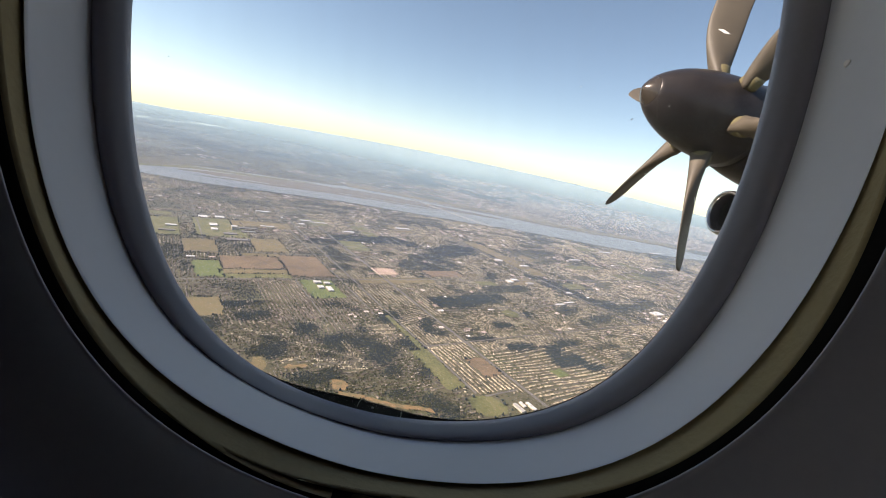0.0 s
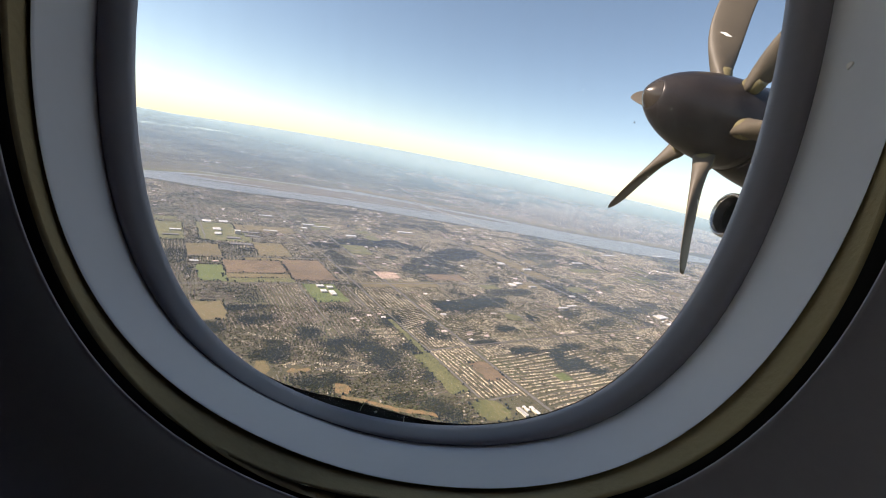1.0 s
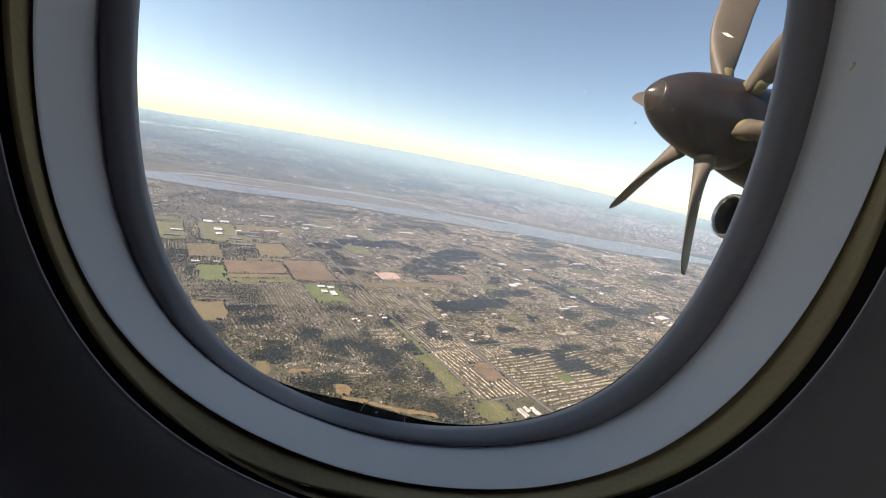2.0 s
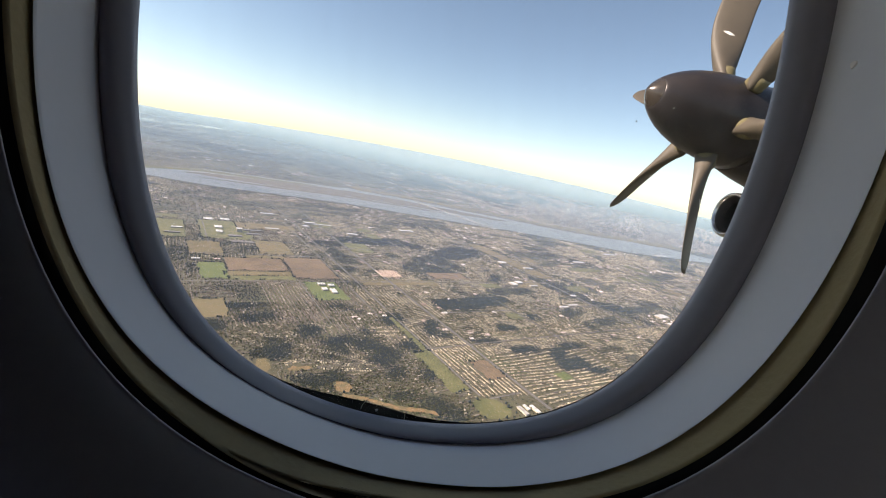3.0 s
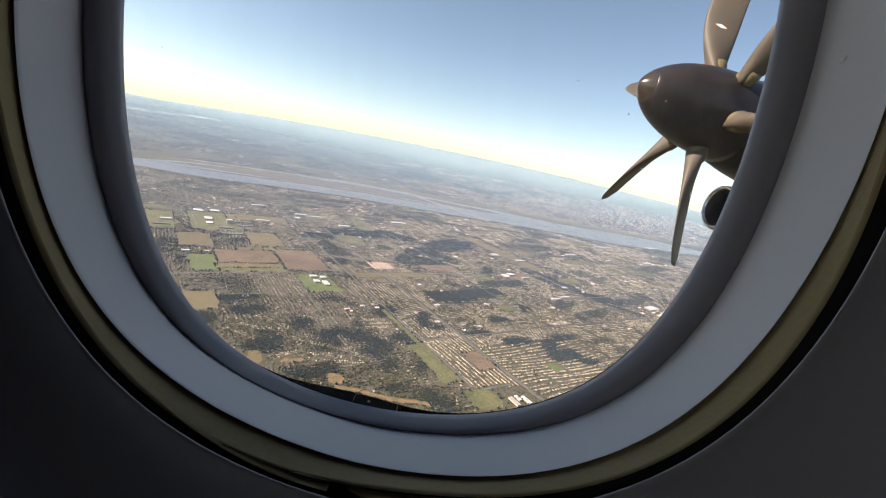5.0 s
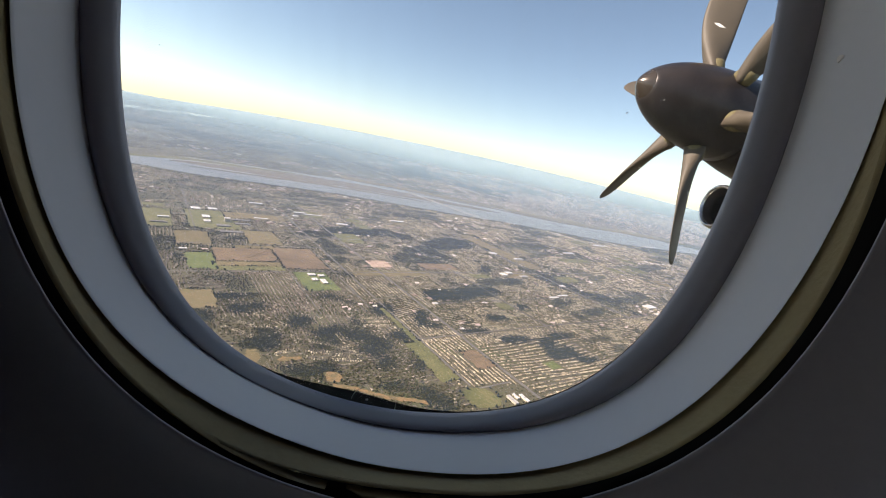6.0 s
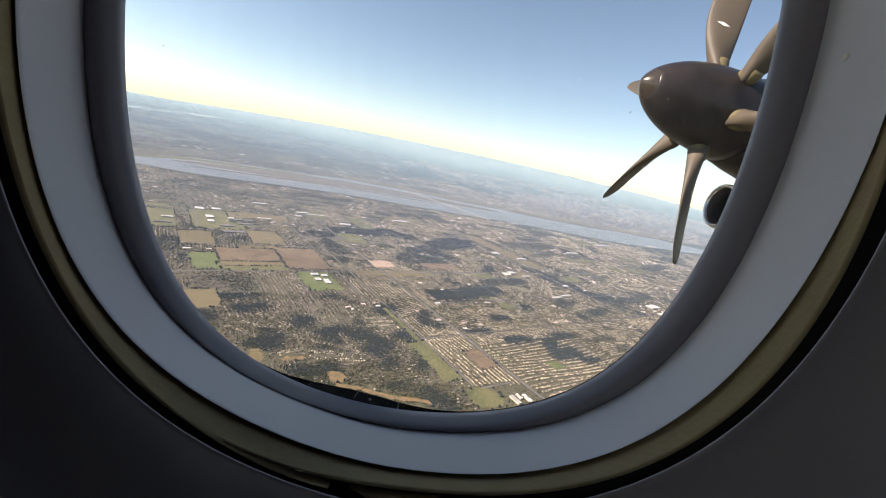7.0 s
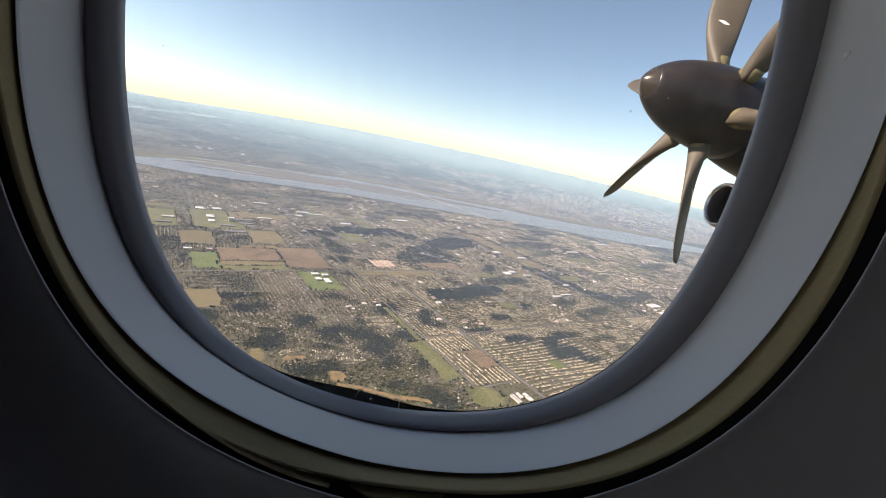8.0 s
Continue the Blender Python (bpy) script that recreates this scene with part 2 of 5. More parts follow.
def loft(rings, closed_u=True, caps=False):
    """A bmesh skin through rings of equal length."""
    bm = bmesh.new()
    rows = [[bm.verts.new(p) for p in r] for r in rings]
    k = len(rows[0])
    for a, b in zip(rows, rows[1:]):
        for i in range(k if closed_u else k - 1):
            j = (i + 1) % k
            bm.faces.new((a[i], a[j], b[j], b[i]))
    if caps:
        bm.faces.new(rows[0])
        bm.faces.new(rows[-1][::-1])
    return bm


def slab(x0, x1, y0, y1, z0, z1, bevel=0.0):
    bm = bmesh.new()
    bmesh.ops.create_cube(bm, size=1)
    bmesh.ops.scale(bm, vec=(x1 - x0, y1 - y0, z1 - z0), verts=bm.verts)
    bmesh.ops.translate(bm, vec=((x0 + x1) / 2, (y0 + y1) / 2, (z0 + z1) / 2), verts=bm.verts)
    if bevel:
        bmesh.ops.bevel(bm, geom=bm.edges[:], offset=bevel, segments=2, affect="EDGES")
    return bm


def setting(name, bm, material, label, category, smooth=False, m=None):
    ob = part(name, bm, material, smooth=smooth)
    if m is not None:
        ob.matrix_basis = m
    return tagged(ob, label, category, kind="structure")


# ---- the ground, the hills and the river ----


def soft(a, b, v):
    u = np.clip((v - a) / (b - a), 0, 1)
    return u * u * (3 - 2 * u)


def height(x, y):
    """Height of the land: flat lowland, low hills beyond the river, wooded ridges towards the horizon."""
    R, deg = np.hypot(x, y), np.degrees(np.arctan2(y, x)) % 360
    Z = np.zeros(np.shape(x))
    flat_z, fx, fy, fr = Z.ravel(), np.ravel(x), np.ravel(y), np.ravel(R)
    for i in np.nonzero(fr > 700)[0]:
        flat_z[i] = noise.fractal(Vector((fx[i] / 420, fy[i] / 420, 0.3)), 0.9, 2.1, 5)
    H = soft(800, 2200, R) * np.clip(Z + 0.25, 0, None) * 16
    ridge = np.exp(-((R - 1500 - 5 * (deg - 35)) / 260) ** 2) * soft(20, 28, deg) * (1 - soft(46, 56, deg))
    H = H + ridge * (26 + 12 * Z)
    butte = np.exp(-((R - 1300) / 170) ** 2) * np.exp(-((deg - 73) / 4.0) ** 2) + np.exp(-((R - 1130) / 90) ** 2) * np.exp(-((deg - 60) / 2.5) ** 2)
    H = H + butte * (17 + 9 * Z)
    rise = np.clip(1 - ((deg - 55) / 34) ** 2, 0, 1)
    H = H + soft(3000, 4650, R) * rise * (88 + 4 * Z) + soft(2500, 2900, R) * (1 - soft(2950, 3500, R)) * rise * np.clip(Z + 0.1, 0, 1) * 60
    along, off = (x - 170) * 0.418 + (y - 2350) * 0.908, (x - 170) * 0.908 - (y - 2350) * 0.418
    H = H * (1 - np.exp(-(off / 190) ** 2 - (along / 760) ** 4))
    return np.where(R < 700, 0, H)


def build_ground():
    """One sheet to the horizon."""
    radii = np.concatenate([[0.0, 40], np.geomspace(70, 4900, 150)])
    nseg = 420
    az = np.linspace(0, 2 * np.pi, nseg, endpoint=False)
    R, A = np.meshgrid(radii, az, indexing="ij")
    X, Y = R * np.cos(A), R * np.sin(A)
    verts = np.stack([X, Y, height(X, Y)], -1).reshape(-1, 3)
    idx = np.arange(len(verts)).reshape(X.shape)
    a, b, c, d = idx[:-1], np.roll(idx, -1, 1)[:-1], np.roll(idx, -1, 1)[1:], idx[1:]
    tris = np.concatenate([np.stack([a, c, b], -1).reshape(-1, 3), np.stack([a, d, c], -1).reshape(-1, 3)])
    return mesh_of("ground", verts, tris, [M_land], smooth=True)


def land_material():
    """Lowland ground that turns to dark woods where it rises."""
    m = M_ground.copy()
    m.name = "land"
    nt = m.node_tree
    n, l = nt.nodes, nt.links
    b = n["Principled BSDF"]
    low = b.inputs["Base Color"].links[0].from_socket
    geo, sep, mr, noi, add, mix, dark = (n.new(k) for k in ("ShaderNodeNewGeometry", "ShaderNodeSeparateXYZ", "ShaderNodeMapRange", "ShaderNodeTexNoise",
                                                            "ShaderNodeMath", "ShaderNodeMix", "ShaderNodeValToRGB"))
    l.new(geo.outputs["Position"], sep.inputs[0])
    noi.inputs["Scale"].default_value, noi.inputs["Detail"].default_value = 0.0045, 8
    l.new(geo.outputs["Position"], noi.inputs["Vector"])
    add.operation = "MULTIPLY_ADD"
    add.inputs[1].default_value = 22.0
    l.new(noi.outputs["Fac"], add.inputs[0])
    l.new(sep.outputs[2], add.inputs[2])
    # the land across the river is mostly wooded, even where it is low
    dist, over, both = n.new("ShaderNodeVectorMath"), n.new("ShaderNodeMapRange"), n.new("ShaderNodeMath")
    dist.operation = "LENGTH"
    l.new(geo.outputs["Position"], dist.inputs[0])
    over.inputs["From Min"].default_value, over.inputs["From Max"].default_value = 620, 1300
    over.inputs["To Max"].default_value = 9.0
    l.new(dist.outputs["Value"], over.inputs["Value"])
    l.new(add.outputs[0], both.inputs[0])
    l.new(over.outputs[0], both.inputs[1])
    mr.inputs["From Min"].default_value, mr.inputs["From Max"].default_value = 12.0, 17.0
    l.new(both.outputs[0], mr.inputs["Value"])
    e = dark.color_ramp.elements
    e[0].position, e[0].color, e[1].position, e[1].color = 0.44, (.024, .042, .042, 1), 0.64, (.088, .096, .072, 1)
    l.new(noi.outputs["Fac"], dark.inputs[0])
    mix.data_type = "RGBA"
    l.new(mr.outputs[0], mix.inputs[0])
    l.new(low, mix.inputs[6])
    l.new(dark.outputs[0], mix.inputs[7])
    l.new(mix.outputs[2], b.inputs["Base Color"])
    return m


M_land = land_material()
ground = tagged(new("ground", build_ground()), "flat brown and green lowland rising to wooded hills", "ground", kind="structure")

# River banks: x along the shore, y of the near and of the far bank.
SHORE_X = np.array([-400, -10, 38, 116, 178, 239, 305, 379, 451, 522, 635, 900, 1300, 2200.0])
NEAR_Y = np.array([540, 500, 478, 469, 463, 439, 414, 391, 357, 318, 296, 250, 190, 120.0])
FAR_Y = np.array([640, 575, 612, 611, 615, 614, 594, 552, 520, 464, 404, 318, 240, 160.0])


def bank(x, ys):
    return np.interp(x, SHORE_X, ys)


def strip(name, xs, y0, y1, z, material):
    """A sheet between two curves over x, with slightly ragged edges."""
    bm = bmesh.new()
    prev = None
    for x, a, b in zip(xs, y0, y1):
        row = [bm.verts.new((x, a + (b - a) * u, z)) for u in (0, 0.5, 1)]
        if prev:
            for i in (0, 1):
                bm.faces.new((prev[i], row[i], row[i + 1], prev[i + 1]))
        prev = row
    return bm


sx = np.linspace(-400, 2200, 400)
wob = np.array([noise.noise(Vector((x / 30, 3.1, 0))) for x in sx])
wob2 = np.array([noise.noise(Vector((x / 45, 9.1, 0))) for x in sx])
setting("water", strip("w", sx, bank(sx, NEAR_Y) + 6 * wob, bank(sx, FAR_Y) + 9 * wob2, 0.06, M_water), M_water,
        "broad grey-blue river between low tan banks", "river")


def lens_strip(x0, x1, at, half, z, material, name, label, category, seed):
    """A long island: a strip along the river that tapers to both ends; at is its share of the way across."""
    xs = np.linspace(x0, x1, 90)
    u = (xs - x0) / (x1 - x0)
    mid = bank(xs, NEAR_Y) * (1 - at) + bank(xs, FAR_Y) * at
    w = half * np.sin(np.pi * u) ** 0.6 * (1 + 0.35 * np.array([noise.noise(Vector((x / 22, seed, 0))) for x in xs]))
    return setting(name, strip("i", xs, mid - w, mid + w, z, material), material, label, category)


lens_strip(20, 440, 0.64, 31, 0.10, M_flats, "river_island", "long low tan grassy island in the river", "island", 1.0)
lens_strip(-120, 190, 0.88, 12, 0.10, M_grass, "river_island", "narrow green island near the far bank", "island", 2.0)
lens_strip(330, 620, 0.93, 11, 0.10, M_flats, "river_island", "pale sandy flat along the far bank", "island", 3.0)
lens_strip(30, 330, 0.40, 7, 0.10, M_flats, "river_island", "thin brown sandbar in the river", "island", 4.0)
ly = np.linspace(1800, 2900, 70)
lx = -60 + (ly - 1870) * 0.46
lw = 30 + 26 * np.sin((ly - 1800) / 1100 * np.pi) ** 0.5
lake = strip("w", ly, lx - lw + 6 * np.sin(ly / 70), lx + lw + 7 * np.sin(ly / 95), 0.8, M_water)
for v in lake.verts:
    v.co = (v.co.y, v.co.x, v.co.z)
setting("water", lake, M_lake, "distant stretch of river shining near the horizon", "river")

# ---- fields, roads and woods: the plan of the lowland ----
# x0, x1, y0, y1, material, name, label
FIELDS = [
    (58, 80, 200, 235, M_soil, "field", "ploughed reddish-brown field beside a road"),
    (29, 57.4, 211, 232, M_soil, "field", "ploughed brown field with a ragged hedge"),
    (27, 57.4, 203.5, 209.5, M_dry, "field", "dry strip below a ploughed field"),
    (40, 60, 232.5, 237.5, M_dry, "field", "narrow dry strip at the head of a ploughed field"),
    (17, 28.4, 199, 223, M_lawn, "field", "bright green pasture beside a ploughed field"),
    (28, 57.4, 197.5, 203, M_grass, "field", "green grass verge along a ploughed field"),
    (49, 67, 241, 270, M_dry, "field", "pale dry meadow north of the ploughed field"),
    (60, 75.5, 171, 195, M_lawn, "field", "green playing field round a white school"),
    (12.5, 23.5, 157, 175, M_dry, "field", "tan meadow fringed with trees"),
    (84.5, 87.0, 119, 150, M_grass, "field", "green strip beside a straight road"),
    (80, 87.0, 92, 119, M_grass, "field", "dull green meadow beside new houses"),
    (98.2, 106.2, 95.5, 108.2, M_soil, "field", "square of bare brown soil among houses"),
    (82, 93.5, 76, 87, M_grass, "field", "rough olive grassland below the houses"),
    (108, 125, 253, 277, M_grass, "field", "pale green open field in the suburb"),
    (140, 167, 201, 213, M_soil, "field", "tan empty lots beside a cross road"),
    (45.4, 50, 101, 107, M_bare, "field", "orange bare earth of a building site"),
    (14, 30, 236, 262, M_dry, "field", "dull tan fields near the factories"),
    (22, 50, 270, 318, M_grass, "field", "dry open land round the warehouses"),
    (-6, 14, 268, 312, M_grass, "field", "pale green field by long sheds"),
    (44, 84, 300, 318, M_dry, "field", "dry tan field behind the factory"),
    (168, 182, 186, 193, M_grass, "field", "small green by the shops"),
    (196, 222, 186, 199, M_dry, "field", "pale car park and verge of the shops"),
    (236, 252, 205, 300, M_dry, "field", "tan cutting along the motorway"),
    (128, 134, 88, 93, M_lawn, "field", "small green park among houses"),
    (300, 345, 225, 236, M_grass, "field", "pale green clearing in the suburb"),
    (150, 160, 140, 149, M_grass, "field", "small green clearing between houses"),
    (100, 118, 320, 345, M_grass, "field", "pale green clearing near the river"),
    (35.0, 41.5, 115.4, 118.0, M_bare, "field", "small patch of worn tan earth"),
    (26.5, 30.5, 117, 125, M_dry, "field", "rough yellow-green slope below the houses"),
    (90, 138, 190, 198, M_dry, "field", "tan strip of open lots along a cross road"),
]
# axis the road runs along, its place on the other axis, from, to, half width, label
ROADS = [
    ("y", 87.8, 88, 440, 0.45, "straight grey road with grass beside it"),
    ("y", 107.2, 60, 430, 0.7, "wide grey avenue through the suburb"),
    ("x", 195.8, -20, 420, 0.45, "long grey cross road between fields and houses"),
    ("y", 58.3, 146, 197, 0.26, "grey street along a playing field"),
    ("y", 80.8, 150, 330, 0.32, "grey road beside a ploughed field"),
    ("x", 238.6, -20, 130, 0.45, "grey farm road behind the fields"),
    ("y", 24.5, 260, 420, 0.35, "straight road to the warehouses"),
    ("x", 120.6, 86, 330, 0.4, "grey street across the suburb"),
    ("y", 232.0, 120, 330, 1.0, "pale motorway through the suburb"),
    ("x", 152.0, 112, 330, 0.45, "grey street across the suburb"),
    ("x", 262.0, 80, 300, 0.45, "grey street across the suburb"),
    ("x", 330.0, 20, 300, 0.5, "grey street near the river"),
    ("y", 160.0, 90, 360, 0.45, "grey street up to the river"),
    ("y", 290.0, 110, 360, 0.5, "grey street up to the river"),
    ("x", 86.2, 90, 104, 0.35, "grey street along the houses"),
]
# each wood: cx, cy, half length, half width, the way its length runs in degrees, share of ground that is wooded
WOODS_SLOPE = [
    (48.7, 141.9, 6.8, 3.8, 70, 1), (56.6, 130.5, 7.0, 5.5, 7, 1), (65.2, 127.6, 6.6, 5.1, 45, 0.95), (68.4, 118.8, 7.8, 5.4, 50, 1),
    (33.9, 127.7, 6.4, 5.7, 75, 0.9), (39.4, 108.7, 6.4, 3.7, 166, 0.95), (46.8, 109.4, 3.9, 3.3, 58, 0.9), (66.8, 107.5, 4.2, 3.3, 18, 0.85),
    (71.3, 87.9, 6.2, 4.6, 30, 0.9), (63.4, 94.9, 4.4, 3.0, 1, 0.5), (74.1, 81.4, 4.0, 2.5, 177, 0.9), (30.1, 155.2, 4.9, 4.5, 6, 0.9),
    (87.0, 79.2, 5.8, 2.2, 167, 0.55), (77.8, 103.8, 4.7, 2.6, 49, 0.6),
]
WOODS_FIELDS = [
    (17.9, 240.2, 14.9, 9.0, 16, 1), (14.9, 214.9, 8.4, 4.0, 84, 1), (51.4, 209.6, 5.7, 4.0, 60, 1), (33.9, 207.0, 5.4, 1.3, 3, 1),
    (41.4, 207.3, 2.6, 1.3, 7, 1), (35.4, 178.5, 11.2, 7.7, 74, 0.95), (28.2, 189.4, 8.7, 4.2, 1, 0.8), (28.5, 167.3, 7.9, 4.6, 177, 0.8),
    (89.0, 217.6, 9.0, 5.6, 24, 1), (104.9, 212.5, 7.7, 4.6, 43, 0.9), (44.2, 251.2, 7.4, 5.2, 36, 0.7), (8.7, 227.3, 6.9, 5.3, 19, 0.8),
    (37.8, 156.5, 5.2, 3.7, 179, 0.8), (83.3, 241.0, 21.7, 1.9, 7, 0.9),
]
WOODS_SUBURB = [
    (86.0, 148.4, 7.8, 4.5, 52, 1), (98.7, 136.9, 10.4, 2.7, 57, 1), (129.9, 161.9, 17.0, 7.9, 6, 1), (152.3, 166.1, 19.2, 8.5, 8, 1),
    (182.7, 179.4, 22.3, 7.5, 5, 1), (190.6, 202.8, 16.0, 4.8, 44, 0.9), (137.3, 223.3, 18.9, 7.7, 52, 0.95), (153.8, 219.8, 20.0, 10.2, 30, 0.9),
    (201.1, 264.6, 39.0, 16.2, 24, 1), (163.8, 243.4, 24.4, 11.6, 25, 0.9), (139.4, 132.4, 7.8, 3.5, 3, 0.8), (117.1, 122.0, 11.8, 2.6, 171, 0.9),
    (132.2, 111.4, 10.7, 3.0, 172, 0.9), (298.1, 269.8, 46.7, 14.2, 18, 0.85),
]
WOODS_EAST = [
    (144.5, 105.4, 9.4, 3.7, 32, 1), (143.6, 96.7, 10.6, 4.9, 3, 1), (151.4, 89.8, 8.2, 2.9, 175, 0.8), (181.9, 93.6, 10.0, 4.1, 9, 0.8),
    (178.2, 102.7, 12.2, 3.7, 175, 0.8), (157.5, 82.1, 6.6, 2.7, 19, 0.8), (159.2, 110.2, 11.1, 3.2, 174, 0.7), (198.9, 143.4, 13.5, 5.5, 23, 0.9),
    (214.5, 131.3, 13.6, 5.3, 14, 0.9), (260.5, 143.0, 28.7, 7.1, 0, 0.85), (287.9, 184.2, 20.5, 6.7, 16, 0.8), (425.2, 215.5, 50.6, 11.6, 11, 0.8),
    (237.1, 185.9, 18.5, 7.1, 19, 0.85), (292.5, 246.4, 34.2, 11.1, 18, 0.8),
]
WOODS_RIVERSIDE = [
    (300, 275, 55, 15, 0, 0.75), (260, 180, 16, 7, 0, 0.8), (5, 240, 14, 14, 0, 0.8), (60, 395, 60, 22, 0, 0.7), (150, 420, 60, 14, 0, 0.8),
    (250, 400, 40, 12, 0, 0.8), (5, 350, 18, 20, 0, 0.7), (290, 150, 16, 8, 0, 0.8), (110, 396, 40, 9, 0, 0.7), (330, 350, 40, 8, 160, 0.7),
]
WOODS = WOODS_SLOPE + WOODS_FIELDS + WOODS_SUBURB + WOODS_EAST + WOODS_RIVERSIDE


def field_noise(x, y, size, seed):
    return np.array([noise.fractal(Vector((a / size, b / size, seed)), 0.8, 2.0, 3) for a, b in zip(np.ravel(x), np.ravel(y))]).reshape(np.shape(x))


def in_view(x, y):
    """The sector of lowland that the window looks over."""
    a, r = np.degrees(np.arctan2(y, x)), np.hypot(x, y)
    return (a > 14) & (a < 97) & (r > 88)


def on_field(x, y, grow=0.0):
    hit = np.zeros(np.shape(x), bool)
    for x0, x1, y0, y1, *_ in FIELDS:
        hit |= (x > x0 - grow) & (x < x1 + grow) & (y > y0 - grow) & (y < y1 + grow)
    return hit | ((x > 46) & (x < 69) & (np.abs(y - track_y(x)) < 1.2 + grow))


def track_y(x):
    """The middle of a bare earth track that runs down a slope."""
    return 99 - 0.70 * (x - 47) + 0.6 * np.sin(x / 2.5)


def on_road(x, y, grow=0.45):
    hit = np.zeros(np.shape(x), bool)
    for axis, at, a, b, half, _ in ROADS:
        u, v = (x, y) if axis == "x" else (y, x)
        hit |= (np.abs(v - at) < half + grow) & (u > a) & (u < b)
    return hit


# bending streets of the small estates on the slope: from x, y, to x, y, how far the middle bows out
SLOPE_STREETS = [
    (38.5, 134.8, 60.5, 118.6, -1.2), (44.2, 120.4, 53.5, 115.2, 0.7), (43.2, 116.4, 59.4, 110.9, -0.9), (54.2, 122.2, 60.6, 113.2, 0.5),
    (34.6, 119.6, 43.4, 121.2, 0.7), (58.4, 130.5, 58.8, 120.5, 0.3), (23.0, 136.2, 31.0, 132.4, 0.8), (22.5, 147.4, 33.0, 142.2, -0.6),
    (22.6, 141.6, 28.6, 135.8, 0.5), (34.6, 150.4, 43.4, 136.2, 0.8), (29.5, 141.8, 40.2, 137.6, -0.5), (72.6, 141.2, 84.0, 139.8, 0.3),
    (71.4, 137.8, 83.6, 136.4, 0.3), (70.6, 134.2, 82.4, 133.0, 0.3), (48.0, 147.6, 57.0, 143.4, 0.6), (45.5, 119.0, 57.0, 113.6, 0.4),
]


def street_line(q, step):
    """Points along a bending street and the way it runs there."""
    x0, y0, x1, y1, bow = q
    d = math.hypot(x1 - x0, y1 - y0)
    t = np.arange(0.3, d, step) / d
    ux, uy = (x1 - x0) / d, (y1 - y0) / d
    b = 4 * bow * t * (1 - t)
    return x0 + (x1 - x0) * t - uy * b, y0 + (y1 - y0) * t + ux * b, np.arctan2(uy, ux) + np.arctan(4 * bow * (1 - 2 * t) / d)


def by_street(x, y, within):
    hit = np.zeros(np.shape(x), bool)
    for q in SLOPE_STREETS:
        for a, b, _ in zip(*street_line(q, 0.8)):
            hit |= (x - a) ** 2 + (y - b) ** 2 < within ** 2
    return hit


def built(x, y):
    """The estates of close roofs on the western side."""
    return ((x > 39) & (x < 58.4) & (y > 149) & (y < 195.4)) | by_street(x, y, 1.25)


def wooded(x, y):
    edge = field_noise(x, y, 7.0, 4.2) + 0.45 * field_noise(x, y, 2.2, 1.2)
    hit = np.zeros(np.shape(x), bool)
    for cx, cy, hx, hy, way, share in WOODS:
        c, s_ = math.cos(radians(way)), math.sin(radians(way))
        u, v = ((x - cx) * c + (y - cy) * s_) / hx, ((y - cy) * c - (x - cx) * s_) / hy
        d = np.maximum(np.abs(u), np.abs(v)) * 0.4 + np.hypot(u, v) * 0.6
        hit |= d < 0.80 + 0.36 * edge - (1 - share) * 0.5
    hit |= bank(x, NEAR_Y) - y < 9 + 16 * edge
    hit |= (field_noise(x, y, 15.0, 3.3) > 0.50) & (edge > -0.1) & ~((x > 86) & (x < 168) & (y < 122))
    hit |= (field_noise(x, y, 38.0, 8.8) > 0.52 - 0.0006 * np.hypot(x, y)) & (np.hypot(x, y) > 225) & (edge > -0.35)
    return hit & ~built(x, y)


ROUGH = np.random.default_rng(7)


def patch(x0, x1, y0, y1, z, edge=0.35, rounded=False):
    """A field: a thin sheet with an uneven outline, square or rounded off."""
    bm = bmesh.new()
    nx, ny = max(6, int((x1 - x0) / 2)), max(6, int((y1 - y0) / 2))
    rows = []
    for j in range(ny + 1):
        row = []
        for i in range(nx + 1):
            x, y = x0 + (x1 - x0) * i / nx, y0 + (y1 - y0) * j / ny
            if rounded:
                u, v = 2 * i / nx - 1, 2 * j / ny - 1
                wild = 1 + 0.22 * noise.noise(Vector((x / 2.5, y / 2.5, 5.0)))
                x = (x0 + x1) / 2 + (x1 - x0) / 2 * u * math.sqrt(1 - v * v / 2) * wild
                y = (y0 + y1) / 2 + (y1 - y0) / 2 * v * math.sqrt(1 - u * u / 2) * wild
            if i in (0, nx):
                x += ROUGH.normal(0, edge)
            if j in (0, ny):
                y += ROUGH.normal(0, edge)
            row.append(bm.verts.new((x, y, z)))
        rows.append(row)
    for a, b in zip(rows, rows[1:]):
        for i in range(nx):
            bm.faces.new((a[i], a[i + 1], b[i + 1], b[i]))
    return bm


